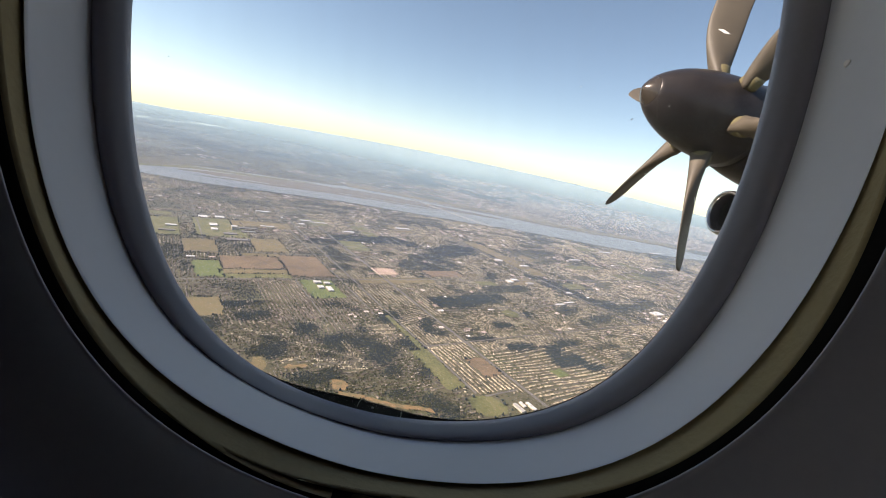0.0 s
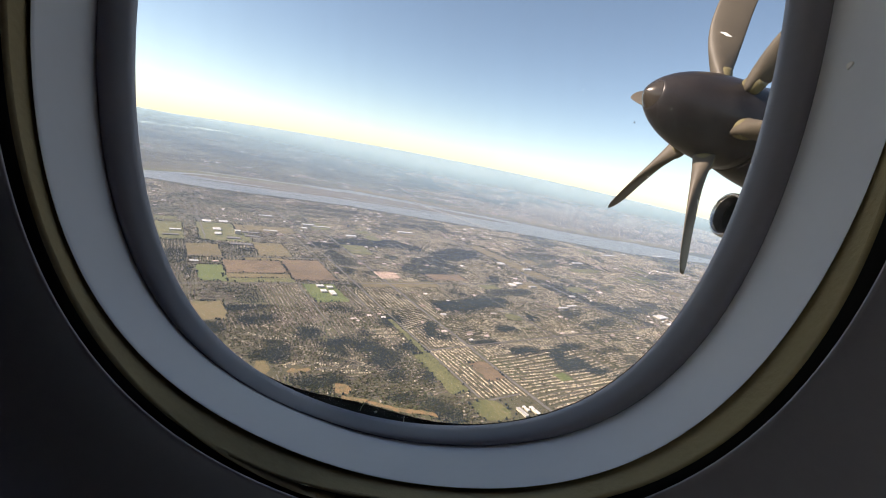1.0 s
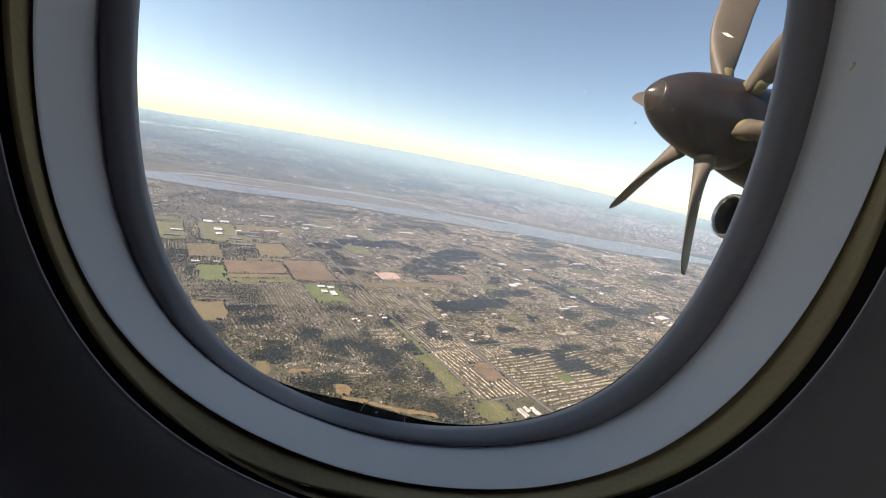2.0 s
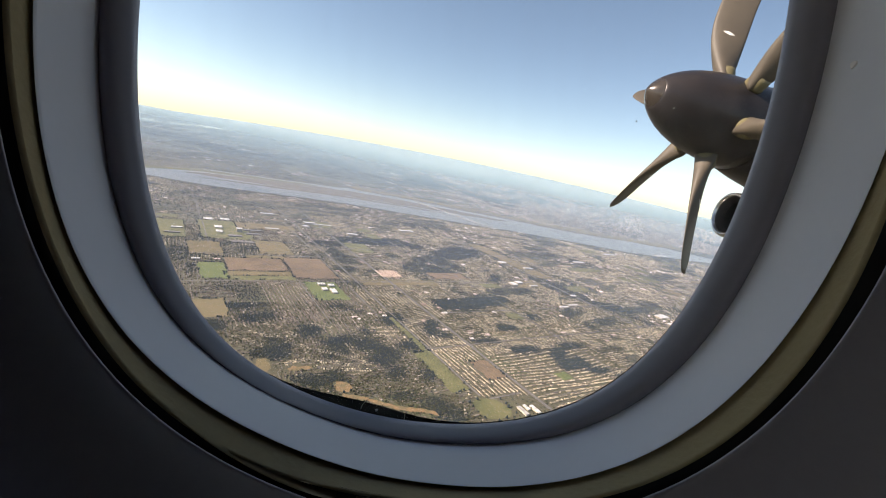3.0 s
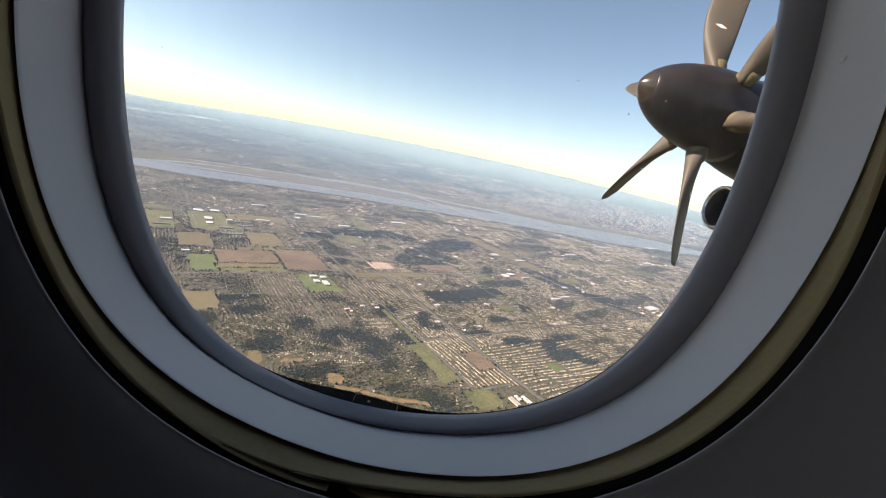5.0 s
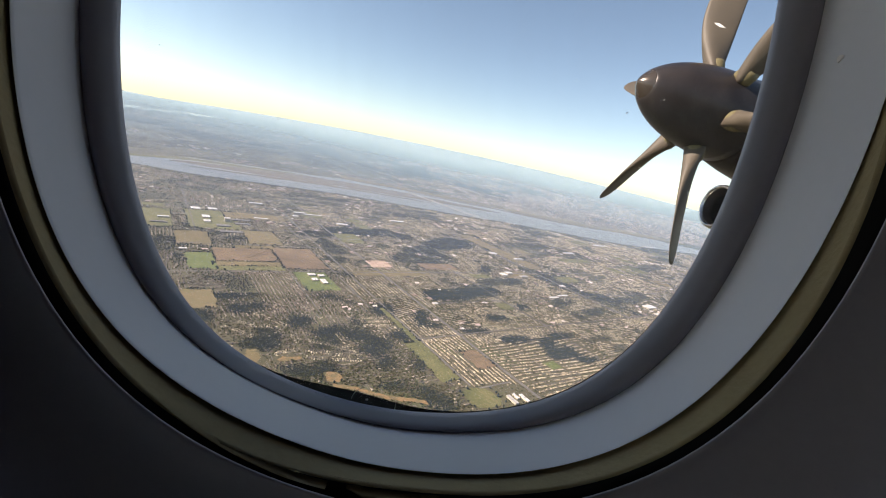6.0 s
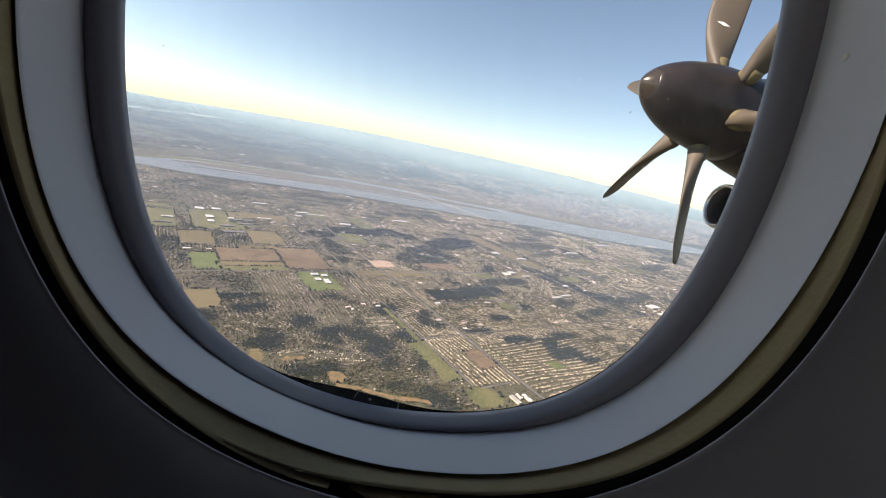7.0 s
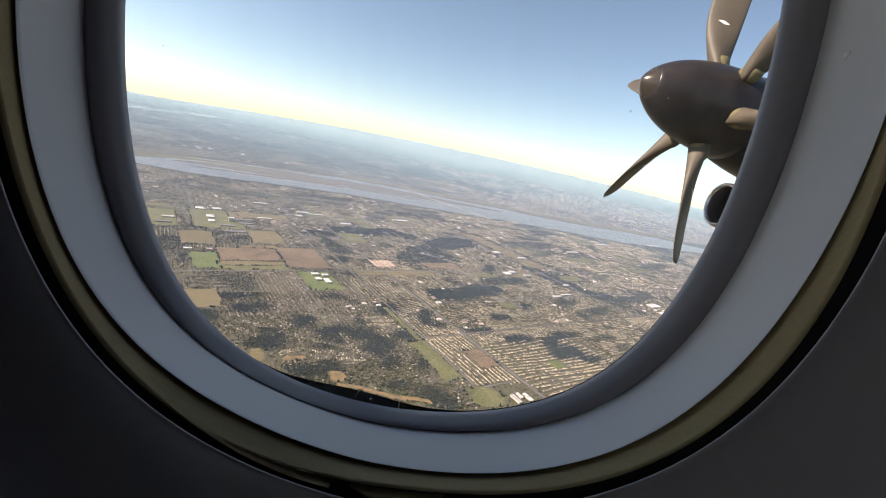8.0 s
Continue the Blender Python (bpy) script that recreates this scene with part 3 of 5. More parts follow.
for k, (x0, x1, y0, y1, mat, name, label) in enumerate(FIELDS):
    setting(name, patch(x0, x1, y0, y1, 0.03 + 0.005 * (k % 5), rounded=any(w in label for w in ("slope", "earth", "rough", "clearing"))), mat, label, "field")
tx = np.linspace(46, 69, 30)
setting("track", strip("t", tx, track_y(tx) - 1.1 + 0.3 * np.sin(tx * 1.7), track_y(tx) + 1.0 + 0.3 * np.sin(tx * 2.3 + 1), 0.06, M_bare), M_bare, "bare orange earth track down a slope", "track")
for k, (axis, at, a, b, half, label) in enumerate(ROADS):
    us = np.linspace(a, b, max(8, int((b - a) / 5)))
    mid = at + 0.5 * np.array([noise.noise(Vector((u / 40, at, 0))) for u in us])
    bm = strip("r", us, mid - half, mid + half, 0.075 + 0.005 * (k % 4), M_road)
    if axis == "y":
        for v in bm.verts:
            v.co = (v.co.y, v.co.x, v.co.z)
    setting("road", bm, M_road, label, "road")

# ---- houses of the suburbs ----


def split(x0, x1, y0, y1, out):
    """Cuts the lowland into districts of uneven size."""
    w, h = x1 - x0, y1 - y0
    far = math.hypot((x0 + x1) / 2, (y0 + y1) / 2)
    limit = 17 + far * 0.045
    if max(w, h) < limit * ROUGH.uniform(0.8, 1.5):
        out.append((x0, x1, y0, y1))
    elif w > h:
        m = x0 + w * ROUGH.uniform(0.38, 0.62)
        split(x0, m, y0, y1, out), split(m, x1, y0, y1, out)
    else:
        m = y0 + h * ROUGH.uniform(0.38, 0.62)
        split(x0, x1, y0, m, out), split(x0, x1, m, y1, out)


districts = []
split(-70, 640, 60, 520, districts)
HX, HY, HA, HS, LANES, COMMONS = [], [], [], [], [], []
NEW_X, NEW_Y = (88, 166), 112
for x0, x1, y0, y1 in districts:
    cx, cy = (x0 + x1) / 2, (y0 + y1) / 2
    if not in_view(np.array([cx, x0, x1]), np.array([cy, y1, y0])).any() or cy > bank(cx, NEAR_Y) + 10:
        continue
    if ROUGH.random() < 0.09 and math.hypot(cx, cy) > 300 and not on_field(np.array(cx), np.array(cy), 4):
        COMMONS.append((x0 + 0.6, x1 - (x1 - x0) * ROUGH.uniform(0.1, 0.5), y0 + 0.6, y1 - (y1 - y0) * ROUGH.uniform(0.1, 0.5), int(ROUGH.choice([0, 1, 2], p=[0.5, 0.4, 0.1]))))
    if (NEW_X[0] < cx < NEW_X[1] and cy < NEW_Y) or (39 < cx < 58 and 148 < cy < 196):
        continue
    turn = ROUGH.normal(0, 0.03) + ROUGH.choice([0, np.pi / 2], p=[0.65, 0.35])
    if ROUGH.random() < 0.2:
        turn += ROUGH.uniform(-0.5, 0.5)
    pitch, step = ROUGH.uniform(2.9, 3.7), ROUGH.uniform(0.78, 0.98)
    keep = ROUGH.choice([0.95, 0.88, 0.75, 0.5], p=[0.5, 0.3, 0.15, 0.05])
    rad = math.hypot(x1 - x0, y1 - y0) / 2 + 2
    k = int(rad / pitch) + 1
    u = np.concatenate([np.arange(-k, k + 1) * pitch - 0.24 * pitch, np.arange(-k, k + 1) * pitch + 0.24 * pitch])
    v = np.arange(-rad, rad, step)
    U, V = np.meshgrid(u, v)
    U = U + ROUGH.normal(0, 0.04, U.shape) + 0.7 * np.sin(V / ROUGH.uniform(5, 9) + ROUGH.uniform(0, 6)) * (ROUGH.random() < 0.35)
    V = V + ROUGH.normal(0, 0.07, V.shape)
    X, Y = cx + U * math.cos(turn) - V * math.sin(turn), cy + U * math.sin(turn) + V * math.cos(turn)
    ok = (X > x0 + 0.4) & (X < x1 - 0.4) & (Y > y0 + 0.4) & (Y < y1 - 0.4) & (ROUGH.random(X.shape) < keep)
    X, Y = X[ok], Y[ok]
    HX.append(X), HY.append(Y), HA.append(turn + ROUGH.normal(0, 0.05, X.shape) + ROUGH.choice([0, np.pi / 2], X.shape, p=[0.75, 0.25]))
    HS.append(ROUGH.uniform(0.52, 0.80, X.shape))
    for i in range(-k, k + 1):
        LANES.append((cx, cy, turn, (i + 0.5) * pitch, rad, x0, x1, y0, y1))
# the new estate: straight rows beside the boundary street, long bowed rows past the avenue
for i in range(10):
    v = np.arange(87.5 if i < 7 else 84.5, 121, 0.86)
    v = v[ROUGH.random(len(v)) < 0.93]
    x = 89.2 + 1.78 * i + 0.5 * np.sin(v / 7 + 0.3) * (v > 112)
    HX.append(x + ROUGH.normal(0, 0.05, len(v))), HY.append(v + ROUGH.normal(0, 0.08, len(v))), HA.append(ROUGH.normal(0, 0.05, len(v)))
    HS.append(ROUGH.uniform(0.58, 0.76, len(v)))
older = np.stack([np.concatenate(HX), np.concatenate(HY)], 1)
for i in range(23):
    v = np.arange(108.8, NEW_X[1], 0.88)
    v = v[(ROUGH.random(len(v)) < 0.92) & ((v + 3.1 * (i // 4)) % 15.5 > 1.3)]
    y = 71.0 + 2.05 * i + ROUGH.normal(0, 0.22) + 1.1 * np.sin((v - 108) / 13 + 0.22 * i) + 0.35 * np.sin((v - 90 + 6 * i) / 5) * (i % 3 == 1)
    if i > 18:
        free = np.array([np.hypot(older[:, 0] - a, older[:, 1] - b).min() > 0.85 for a, b in zip(v, y)])
        v, y = v[free], y[free]
    HX.append(v + ROUGH.normal(0, 0.07, len(v))), HY.append(y + ROUGH.normal(0, 0.06, len(v))), HA.append(ROUGH.normal(0, 0.06, len(v)) + ROUGH.choice([0, np.pi / 2], len(v), p=[0.8, 0.2]))
    HS.append(ROUGH.uniform(0.58, 0.76, len(v)))
    LANES.append((137, 71.0 + 2.05 * i + 1.5, np.pi / 2, 0.0, 29, 108, 166, 60, 130))
# the dense brown-roofed estate beside the playing field: straight rows back to back
for i in range(12):
    v = np.arange(150, 194.5, 0.84)
    v = v[(ROUGH.random(len(v)) < 0.95) & ((v + 2 * (i // 3)) % 14 > 1.2)]
    HX.append(40.0 + 1.5 * i + 0.2 * (i % 2) + ROUGH.normal(0, 0.05, len(v))), HY.append(v + ROUGH.normal(0, 0.06, len(v))), HA.append(ROUGH.normal(0, 0.06, len(v)))
    HS.append(ROUGH.uniform(0.55, 0.72, len(v)))
for i in range(0, 10, 2):
    LANES.append((89.2 + 1.78 * i + 0.89, 110, 0.0, 0.0, 24, 88, 107, 84, 134))
HX, HY, HA, HS = (np.concatenate(q) for q in (HX, HY, HA, HS))
for k, (x0, x1, y0, y1, kind) in enumerate(COMMONS):
    if y1 < bank((x0 + x1) / 2, NEAR_Y) - 10:
        mat, words = ((M_grass, "dull green common among the houses"), (M_dry, "tan vacant land among the houses"), (M_lawn, "green sports field among the houses"))[kind]
        setting("field", patch(x0, x1, y0, y1, 0.05 + 0.004 * (k % 3), 0.6), mat, words, "field")
        FIELDS.append((x0, x1, y0, y1, mat, "field", words))
ok = in_view(HX, HY) & ~on_field(HX, HY, 0.4) & ~on_road(HX, HY) & (HY < bank(HX, NEAR_Y) - 5)
HX, HY, HA, HS = HX[ok], HY[ok], HA[ok], HS[ok]
far_off = np.hypot(HX, HY) > 300
scrub = ((HX < 80) & (HY < 106)) | ((HX < 36) & (HY < 140))
old_part = (HX < 80) & (HY < 148)
tidy = built(HX, HY)
ok = ~wooded(HX, HY) & (tidy | ~old_part | (ROUGH.random(len(HX)) < 0.7)) & (tidy | ~scrub | (ROUGH.random(len(HX)) < 0.6)) & (~far_off | (ROUGH.random(len(HX)) < 0.5))
HS = np.where(far_off, HS * 1.2, HS)
ok &= ~by_street(HX, HY, 1.45)
HX, HY, HA, HS = HX[ok], HY[ok], HA[ok], HS[ok]
# the slope streets: a house every few metres on both sides
SX, SY, SA = [], [], []
for q in SLOPE_STREETS:
    x, y, a = street_line(q, 0.80)
    for side in (-0.62, 0.62):
        keep = (ROUGH.random(len(x)) < 0.9) & ~on_field(x, y, 0.3)
        SX.append((x - side * np.sin(a))[keep] + ROUGH.normal(0, .05, keep.sum())), SY.append((y + side * np.cos(a))[keep] + ROUGH.normal(0, .05, keep.sum()))
        SA.append(a[keep] + ROUGH.normal(0, 0.08, keep.sum()))
SX, SY, SA = (np.concatenate(q) for q in (SX, SY, SA))
clear = np.array([i == 0 or np.hypot(SX[:i] - SX[i], SY[:i] - SY[i]).min() > 0.62 for i in range(len(SX))])
slope_from = len(HX)
HX, HY, HA = np.append(HX, SX[clear]), np.append(HY, SY[clear]), np.append(HA, SA[clear])
HS = np.append(HS, ROUGH.uniform(0.56, 0.74, clear.sum()))

WALL_V = np.array([(sx_, sy_, z) for z in (0, 0.30) for sx_, sy_ in ((-.34, -.42), (.34, -.42), (.34, .42), (-.34, .42))])
WALL_F = np.array([(0, 1, 5), (0, 5, 4), (1, 2, 6), (1, 6, 5), (2, 3, 7), (2, 7, 6), (3, 0, 4), (3, 4, 7)])
ROOF_V = np.array([(-.40, -.47, .27), (.40, -.47, .27), (.40, .47, .27), (-.40, .47, .27), (0, -.44, .50), (0, .44, .50)])
ROOF_F = np.array([(0, 4, 5), (0, 5, 3), (1, 2, 5), (1, 5, 4), (0, 1, 4), (2, 3, 5)])


def scatter(verts, tris, x, y, a, sx, sy, sz, z=0.0):
    """Many copies of one small form, joined."""
    c, s = np.cos(a)[:, None], np.sin(a)[:, None]
    vx, vy, vz = verts[None, :, 0] * sx[:, None], verts[None, :, 1] * sy[:, None], verts[None, :, 2] * sz[:, None]
    out = np.stack([x[:, None] + vx * c - vy * s, y[:, None] + vx * s + vy * c, vz + (z[:, None] if np.ndim(z) else z)], -1)
    f = tris[None] + (np.arange(len(x)) * len(verts))[:, None, None]
    return out.reshape(-1, 3), f.reshape(-1, 3)


def house_mass(name, sel, label, walls=M_wall, roofs=M_roof):
    """All houses of one stretch of suburb, walls and roofs, joined."""
    x, y, a, s = HX[sel], HY[sel], HA[sel], HS[sel]
    wv, wf = scatter(WALL_V, WALL_F, x, y, a, s, s * ROUGH.uniform(0.9, 1.3, len(s)), s * ROUGH.choice([0.8, 1.2], len(s)))
    wz = wv.reshape(-1, 8, 3)[:, 4, 2] / 0.30
    rv, rf = scatter(ROOF_V, ROOF_F, x, y, a, s, s * 1.1, wz)
    me = mesh_of(name, np.concatenate([wv, rv]), np.concatenate([wf, rf + len(wv)]), [walls, roofs],
                 np.repeat([0, 1], [len(wf), len(rf)]))
    return tagged(new(name, me), label, "houses", kind="stuff")


hr = np.hypot(HX, HY)
order = np.argsort(hr)
near_houses = order[:160]
far_mask = np.ones(len(HX), bool)
far_mask[near_houses] = False
slope = np.arange(len(HX)) >= slope_from
west = (HX < 82) & (HY < 240) & ~slope
house_mass("suburban_houses", far_mask & slope, "pale and brown houses along bending streets on a slope")
house_mass("suburban_houses", far_mask & ~west & ~slope & (hr < 150), "rows of pale gabled houses in the near suburb")
house_mass("suburban_houses", far_mask & ~west & ~slope & (hr >= 150) & (hr < 230), "dense gabled houses between trees")
house_mass("suburban_houses", far_mask & west & (hr < 230), "close rows of brown-roofed houses among woods", M_oldwall, M_oldroof)
house_mass("suburban_houses", far_mask & (hr >= 230) & (HX < 130), "distant houses round fields and sheds")
house_mass("suburban_houses", far_mask & (hr >= 230) & (HX >= 130), "distant pale houses towards the river")


def house():
    """One gabled house: walls, roof and a lean garage."""
    e = new("house")
    for nm, v, f, m, smooth in (("wall", WALL_V, WALL_F, M_wall, False), ("roof", ROOF_V, ROOF_F, M_roof, False)):
        ob = new(nm, mesh_of(nm, v, f, [m]))
        ob.parent = e
    g = part("garage", slab(0.30, 0.62, -0.30, 0.12, 0, 0.2), M_wall, e, smooth=False)
    r = part("garage_roof", slab(0.28, 0.66, -0.34, 0.16, 0.2, 0.24), M_roof, e, smooth=False)
    return tagged(e, "pale gabled suburban house with a garage in a tidy row", "house", group="houses of the new estate")


first = house()
for q, i in enumerate(near_houses):
    m = pose(HX[i], HY[i], 0, 0, 0, math.degrees(HA[i])) @ Matrix.Scale(HS[i], 4)
    if q == 0:
        first.matrix_basis = m
    else:
        copy_thing(first, m)

# Narrow streets between the rows, joined.
LV, LF = [], []
for cx, cy, turn, off, rad, x0, x1, y0, y1 in LANES:
    ts = np.linspace(-rad, rad, 14)
    X, Y = cx + off * math.cos(turn) - ts * math.sin(turn), cy + off * math.sin(turn) + ts * math.cos(turn)
    ok = (X > x0) & (X < x1) & (Y > y0) & (Y < y1) & in_view(X, Y) & ~on_field(X, Y, 0.2) & (Y < bank(X, NEAR_Y) - 8)
    if math.hypot(cx, cy) > 360:
        continue
    nx_, ny_ = math.cos(turn) * 0.13, math.sin(turn) * 0.13
    for i in range(13):
        if ok[i] and ok[i + 1]:
            b0 = len(LV)
            LV += [(X[i] - nx_, Y[i] - ny_, .055), (X[i] + nx_, Y[i] + ny_, .055), (X[i + 1] + nx_, Y[i + 1] + ny_, .055), (X[i + 1] - nx_, Y[i + 1] - ny_, .055)]
            LF += [(b0, b0 + 1, b0 + 2), (b0, b0 + 2, b0 + 3)]
for q in SLOPE_STREETS:
    X, Y, A = street_line(q, 0.6)
    for i in range(len(X) - 1):
        b0 = len(LV)
        LV += [(X[j] + k * 0.15 * math.sin(A[j]), Y[j] - k * 0.15 * math.cos(A[j]), .058) for j, k in ((i, -1), (i, 1), (i + 1, 1), (i + 1, -1))]
        LF += [(b0, b0 + 1, b0 + 2), (b0, b0 + 2, b0 + 3)]
tagged(new("side_streets", mesh_of("side_streets", LV, LF, [M_road])), "narrow grey streets between rows of houses", "streets", kind="stuff")

# ---- trees and woods ----
t5 = (1 + 5 ** 0.5) / 2
ICO_V = np.array([(-1, t5, 0), (1, t5, 0), (-1, -t5, 0), (1, -t5, 0), (0, -1, t5), (0, 1, t5), (0, -1, -t5), (0, 1, -t5), (t5, 0, -1), (t5, 0, 1), (-t5, 0, -1), (-t5, 0, 1)])
ICO_V = ICO_V / np.linalg.norm(ICO_V[0])
ICO_F = np.array([(0, 11, 5), (0, 5, 1), (0, 1, 7), (0, 7, 10), (0, 10, 11), (1, 5, 9), (5, 11, 4), (11, 10, 2), (10, 7, 6), (7, 1, 8), (3, 9, 4), (3, 4, 2),
                  (3, 2, 6), (3, 6, 8), (3, 8, 9), (4, 9, 5), (2, 4, 11), (6, 2, 10), (8, 6, 7), (9, 8, 1)])
CONE_V = np.array([(math.cos(k * math.pi / 3), math.sin(k * math.pi / 3), -0.9) for k in range(6)] + [(0, 0, 1.3), (0, 0, -1)])
CONE_F = np.array([(k, (k + 1) % 6, 6) for k in range(6)] + [((k + 1) % 6, k, 7) for k in range(6)])


OCT_V = np.array([(1, 0, 0), (-1, 0, 0), (0, 1, 0), (0, -1, 0), (0, 0, 1), (0, 0, -1)]) * 1.15
OCT_F = np.array([(0, 2, 4), (2, 1, 4), (1, 3, 4), (3, 0, 4), (2, 0, 5), (1, 2, 5), (3, 1, 5), (0, 3, 5)])


def tree_mass(name, x, y, r, tall, material, label, cones=0.22, z=0.0, far=False):
    """A crowd of crowns, round and pointed, each with its own uneven shape."""
    cut = ROUGH.random(len(x)) < cones
    vs, fs, base = [], [], 0
    for V, Fc, sel in ((OCT_V if far else ICO_V, OCT_F if far else ICO_F, ~cut), (CONE_V, CONE_F, cut)):
        if not sel.any():
            continue
        rr, th = r[sel], tall[sel]
        v, f = scatter(V, Fc, x[sel], y[sel], ROUGH.uniform(0, 6.28, sel.sum()), rr, rr * ROUGH.uniform(0.75, 1.25, sel.sum()), th, th * 0.85 + (z[sel] if np.ndim(z) else z))
        v = v + ROUGH.normal(0, 0.12, v.shape) * np.repeat(rr, len(V))[:, None]
        vs.append(v), fs.append(f + base)
        base += len(v)
    return tagged(new(name, mesh_of(name, np.concatenate(vs), np.concatenate(fs), [material])), label, "trees", kind="stuff")


def candidates(n, x0, x1, y0, y1):
    x, y = ROUGH.uniform(x0, x1, n), ROUGH.uniform(y0, y1, n)
    ok = in_view(x, y) & (y < bank(x, NEAR_Y) - 0.5)
    return x[ok], y[ok]


wx, wy = [], []
for n, box in ((230000, (0, 170, 60, 170)), (90000, (-20, 260, 120, 300)), (26000, (150, 420, 60, 160)), (80000, (-60, 640, 100, 500))):
    x, y = candidates(n, *box)
    loose = 0.9 + 0.005 * np.hypot(x, y)
    ok = wooded(x + ROUGH.normal(0, 1, len(x)) * loose, y + ROUGH.normal(0, 1, len(x)) * loose) & ~on_field(x, y) & ~on_road(x, y, 0.1)
    wx.append(x[ok]), wy.append(y[ok])
wx, wy = np.concatenate(wx), np.concatenate(wy)
wr = ROUGH.uniform(0.10, 0.20, len(wx)) * (0.75 + np.hypot(wx, wy) / 330)
wt = wr * ROUGH.uniform(0.7, 1.15, len(wx))
dist = np.hypot(wx, wy)
for lo, hi, label in ((0, 150, "dark evergreen woodland beside the houses"), (150, 230, "dark patches of woodland between suburbs"),
                      (230, 360, "distant dark woods among the houses"), (360, 900, "dark trees along the river bank")):
    sel = (dist >= lo) & (dist < hi)
    tree_mass("woodland", wx[sel], wy[sel], wr[sel], wt[sel], M_leaf, label, 0.08, far=lo >= 230)
gx, gy = [], []
for n, box in ((4500, (10, 80, 70, 114)), (16000, (0, 170, 60, 170)), (30000, (-20, 260, 120, 300)), (14000, (150, 420, 60, 160)), (26000, (-60, 640, 100, 500))):
    x, y = candidates(n, *box)
    ok = ~on_field(x, y) & ~on_road(x, y, 0.0) & (field_noise(x, y, 12, 2.2) > -0.25) & ((x < 88) | (x > 166) | (y > 126) | (ROUGH.random(len(x)) < 0.45))
    gx.append(x[ok]), gy.append(y[ok])
gx, gy = np.concatenate(gx), np.concatenate(gy)
gr = ROUGH.uniform(0.08, 0.19, len(gx)) * (1 + np.hypot(gx, gy) / 450)
gt, near_by = gr * ROUGH.uniform(0.9, 1.5, len(gx)), np.hypot(gx, gy) < 210
tree_mass("garden_trees", gx[near_by], gy[near_by], gr[near_by], gt[near_by], M_bush, "small brown and green trees between the houses", 0.2)
tree_mass("garden_trees", gx[~near_by], gy[~near_by], gr[~near_by], gt[~near_by], M_bush, "distant brown and green trees among houses", 0.2, far=True)
# hedges and trees along field edges
ex, ey = [], []
for x0, x1, y0, y1, *_ in FIELDS[:20]:
    n = int((x1 - x0 + y1 - y0) * 0.7)
    s_ = ROUGH.random(n)
    side = ROUGH.integers(0, 4, n)
    ex.append(np.where(side < 2, x0 + (x1 - x0) * s_, np.where(side == 2, x0, x1)) + ROUGH.normal(0, 0.25, n))
    ey.append(np.where(side < 2, np.where(side == 0, y0, y1), y0 + (y1 - y0) * s_) + ROUGH.normal(0, 0.25, n))
ex, ey = np.concatenate(ex), np.concatenate(ey)
er = ROUGH.uniform(0.2, 0.42, len(ex))
tree_mass("hedgerow_trees", ex, ey, er, er * 1.3, M_leaf, "dark hedgerow trees along the fields", 0.2)

# ---- large buildings ----


def big_building(x0, x1, y0, y1, h, roof, label, name="warehouse", group=""):
    """A flat-roofed hall: walls, a roof slab with a raised rim, and roof units."""
    e = tagged(new(name), label, "building", group=group)
    e.location = ((x0 + x1) / 2, (y0 + y1) / 2, 0)
    w, d = (x1 - x0) / 2, (y1 - y0) / 2
    part("wall", slab(-w, w, -d, d, 0, h), M_greyroof if roof is M_greyroof else M_oldwall, e, smooth=False)
    part("roof", slab(-w - .06, w + .06, -d - .06, d + .06, h, h + 0.09, 0.02), roof, e, smooth=False)
    for k in range(2):
        ux = (-0.4 + 0.7 * k) * w
        part("roof_unit", slab(ux - .15, ux + .15, -.14, .14, h + 0.09, h + 0.24, 0.02), M_concrete, e, smooth=False)
    return e


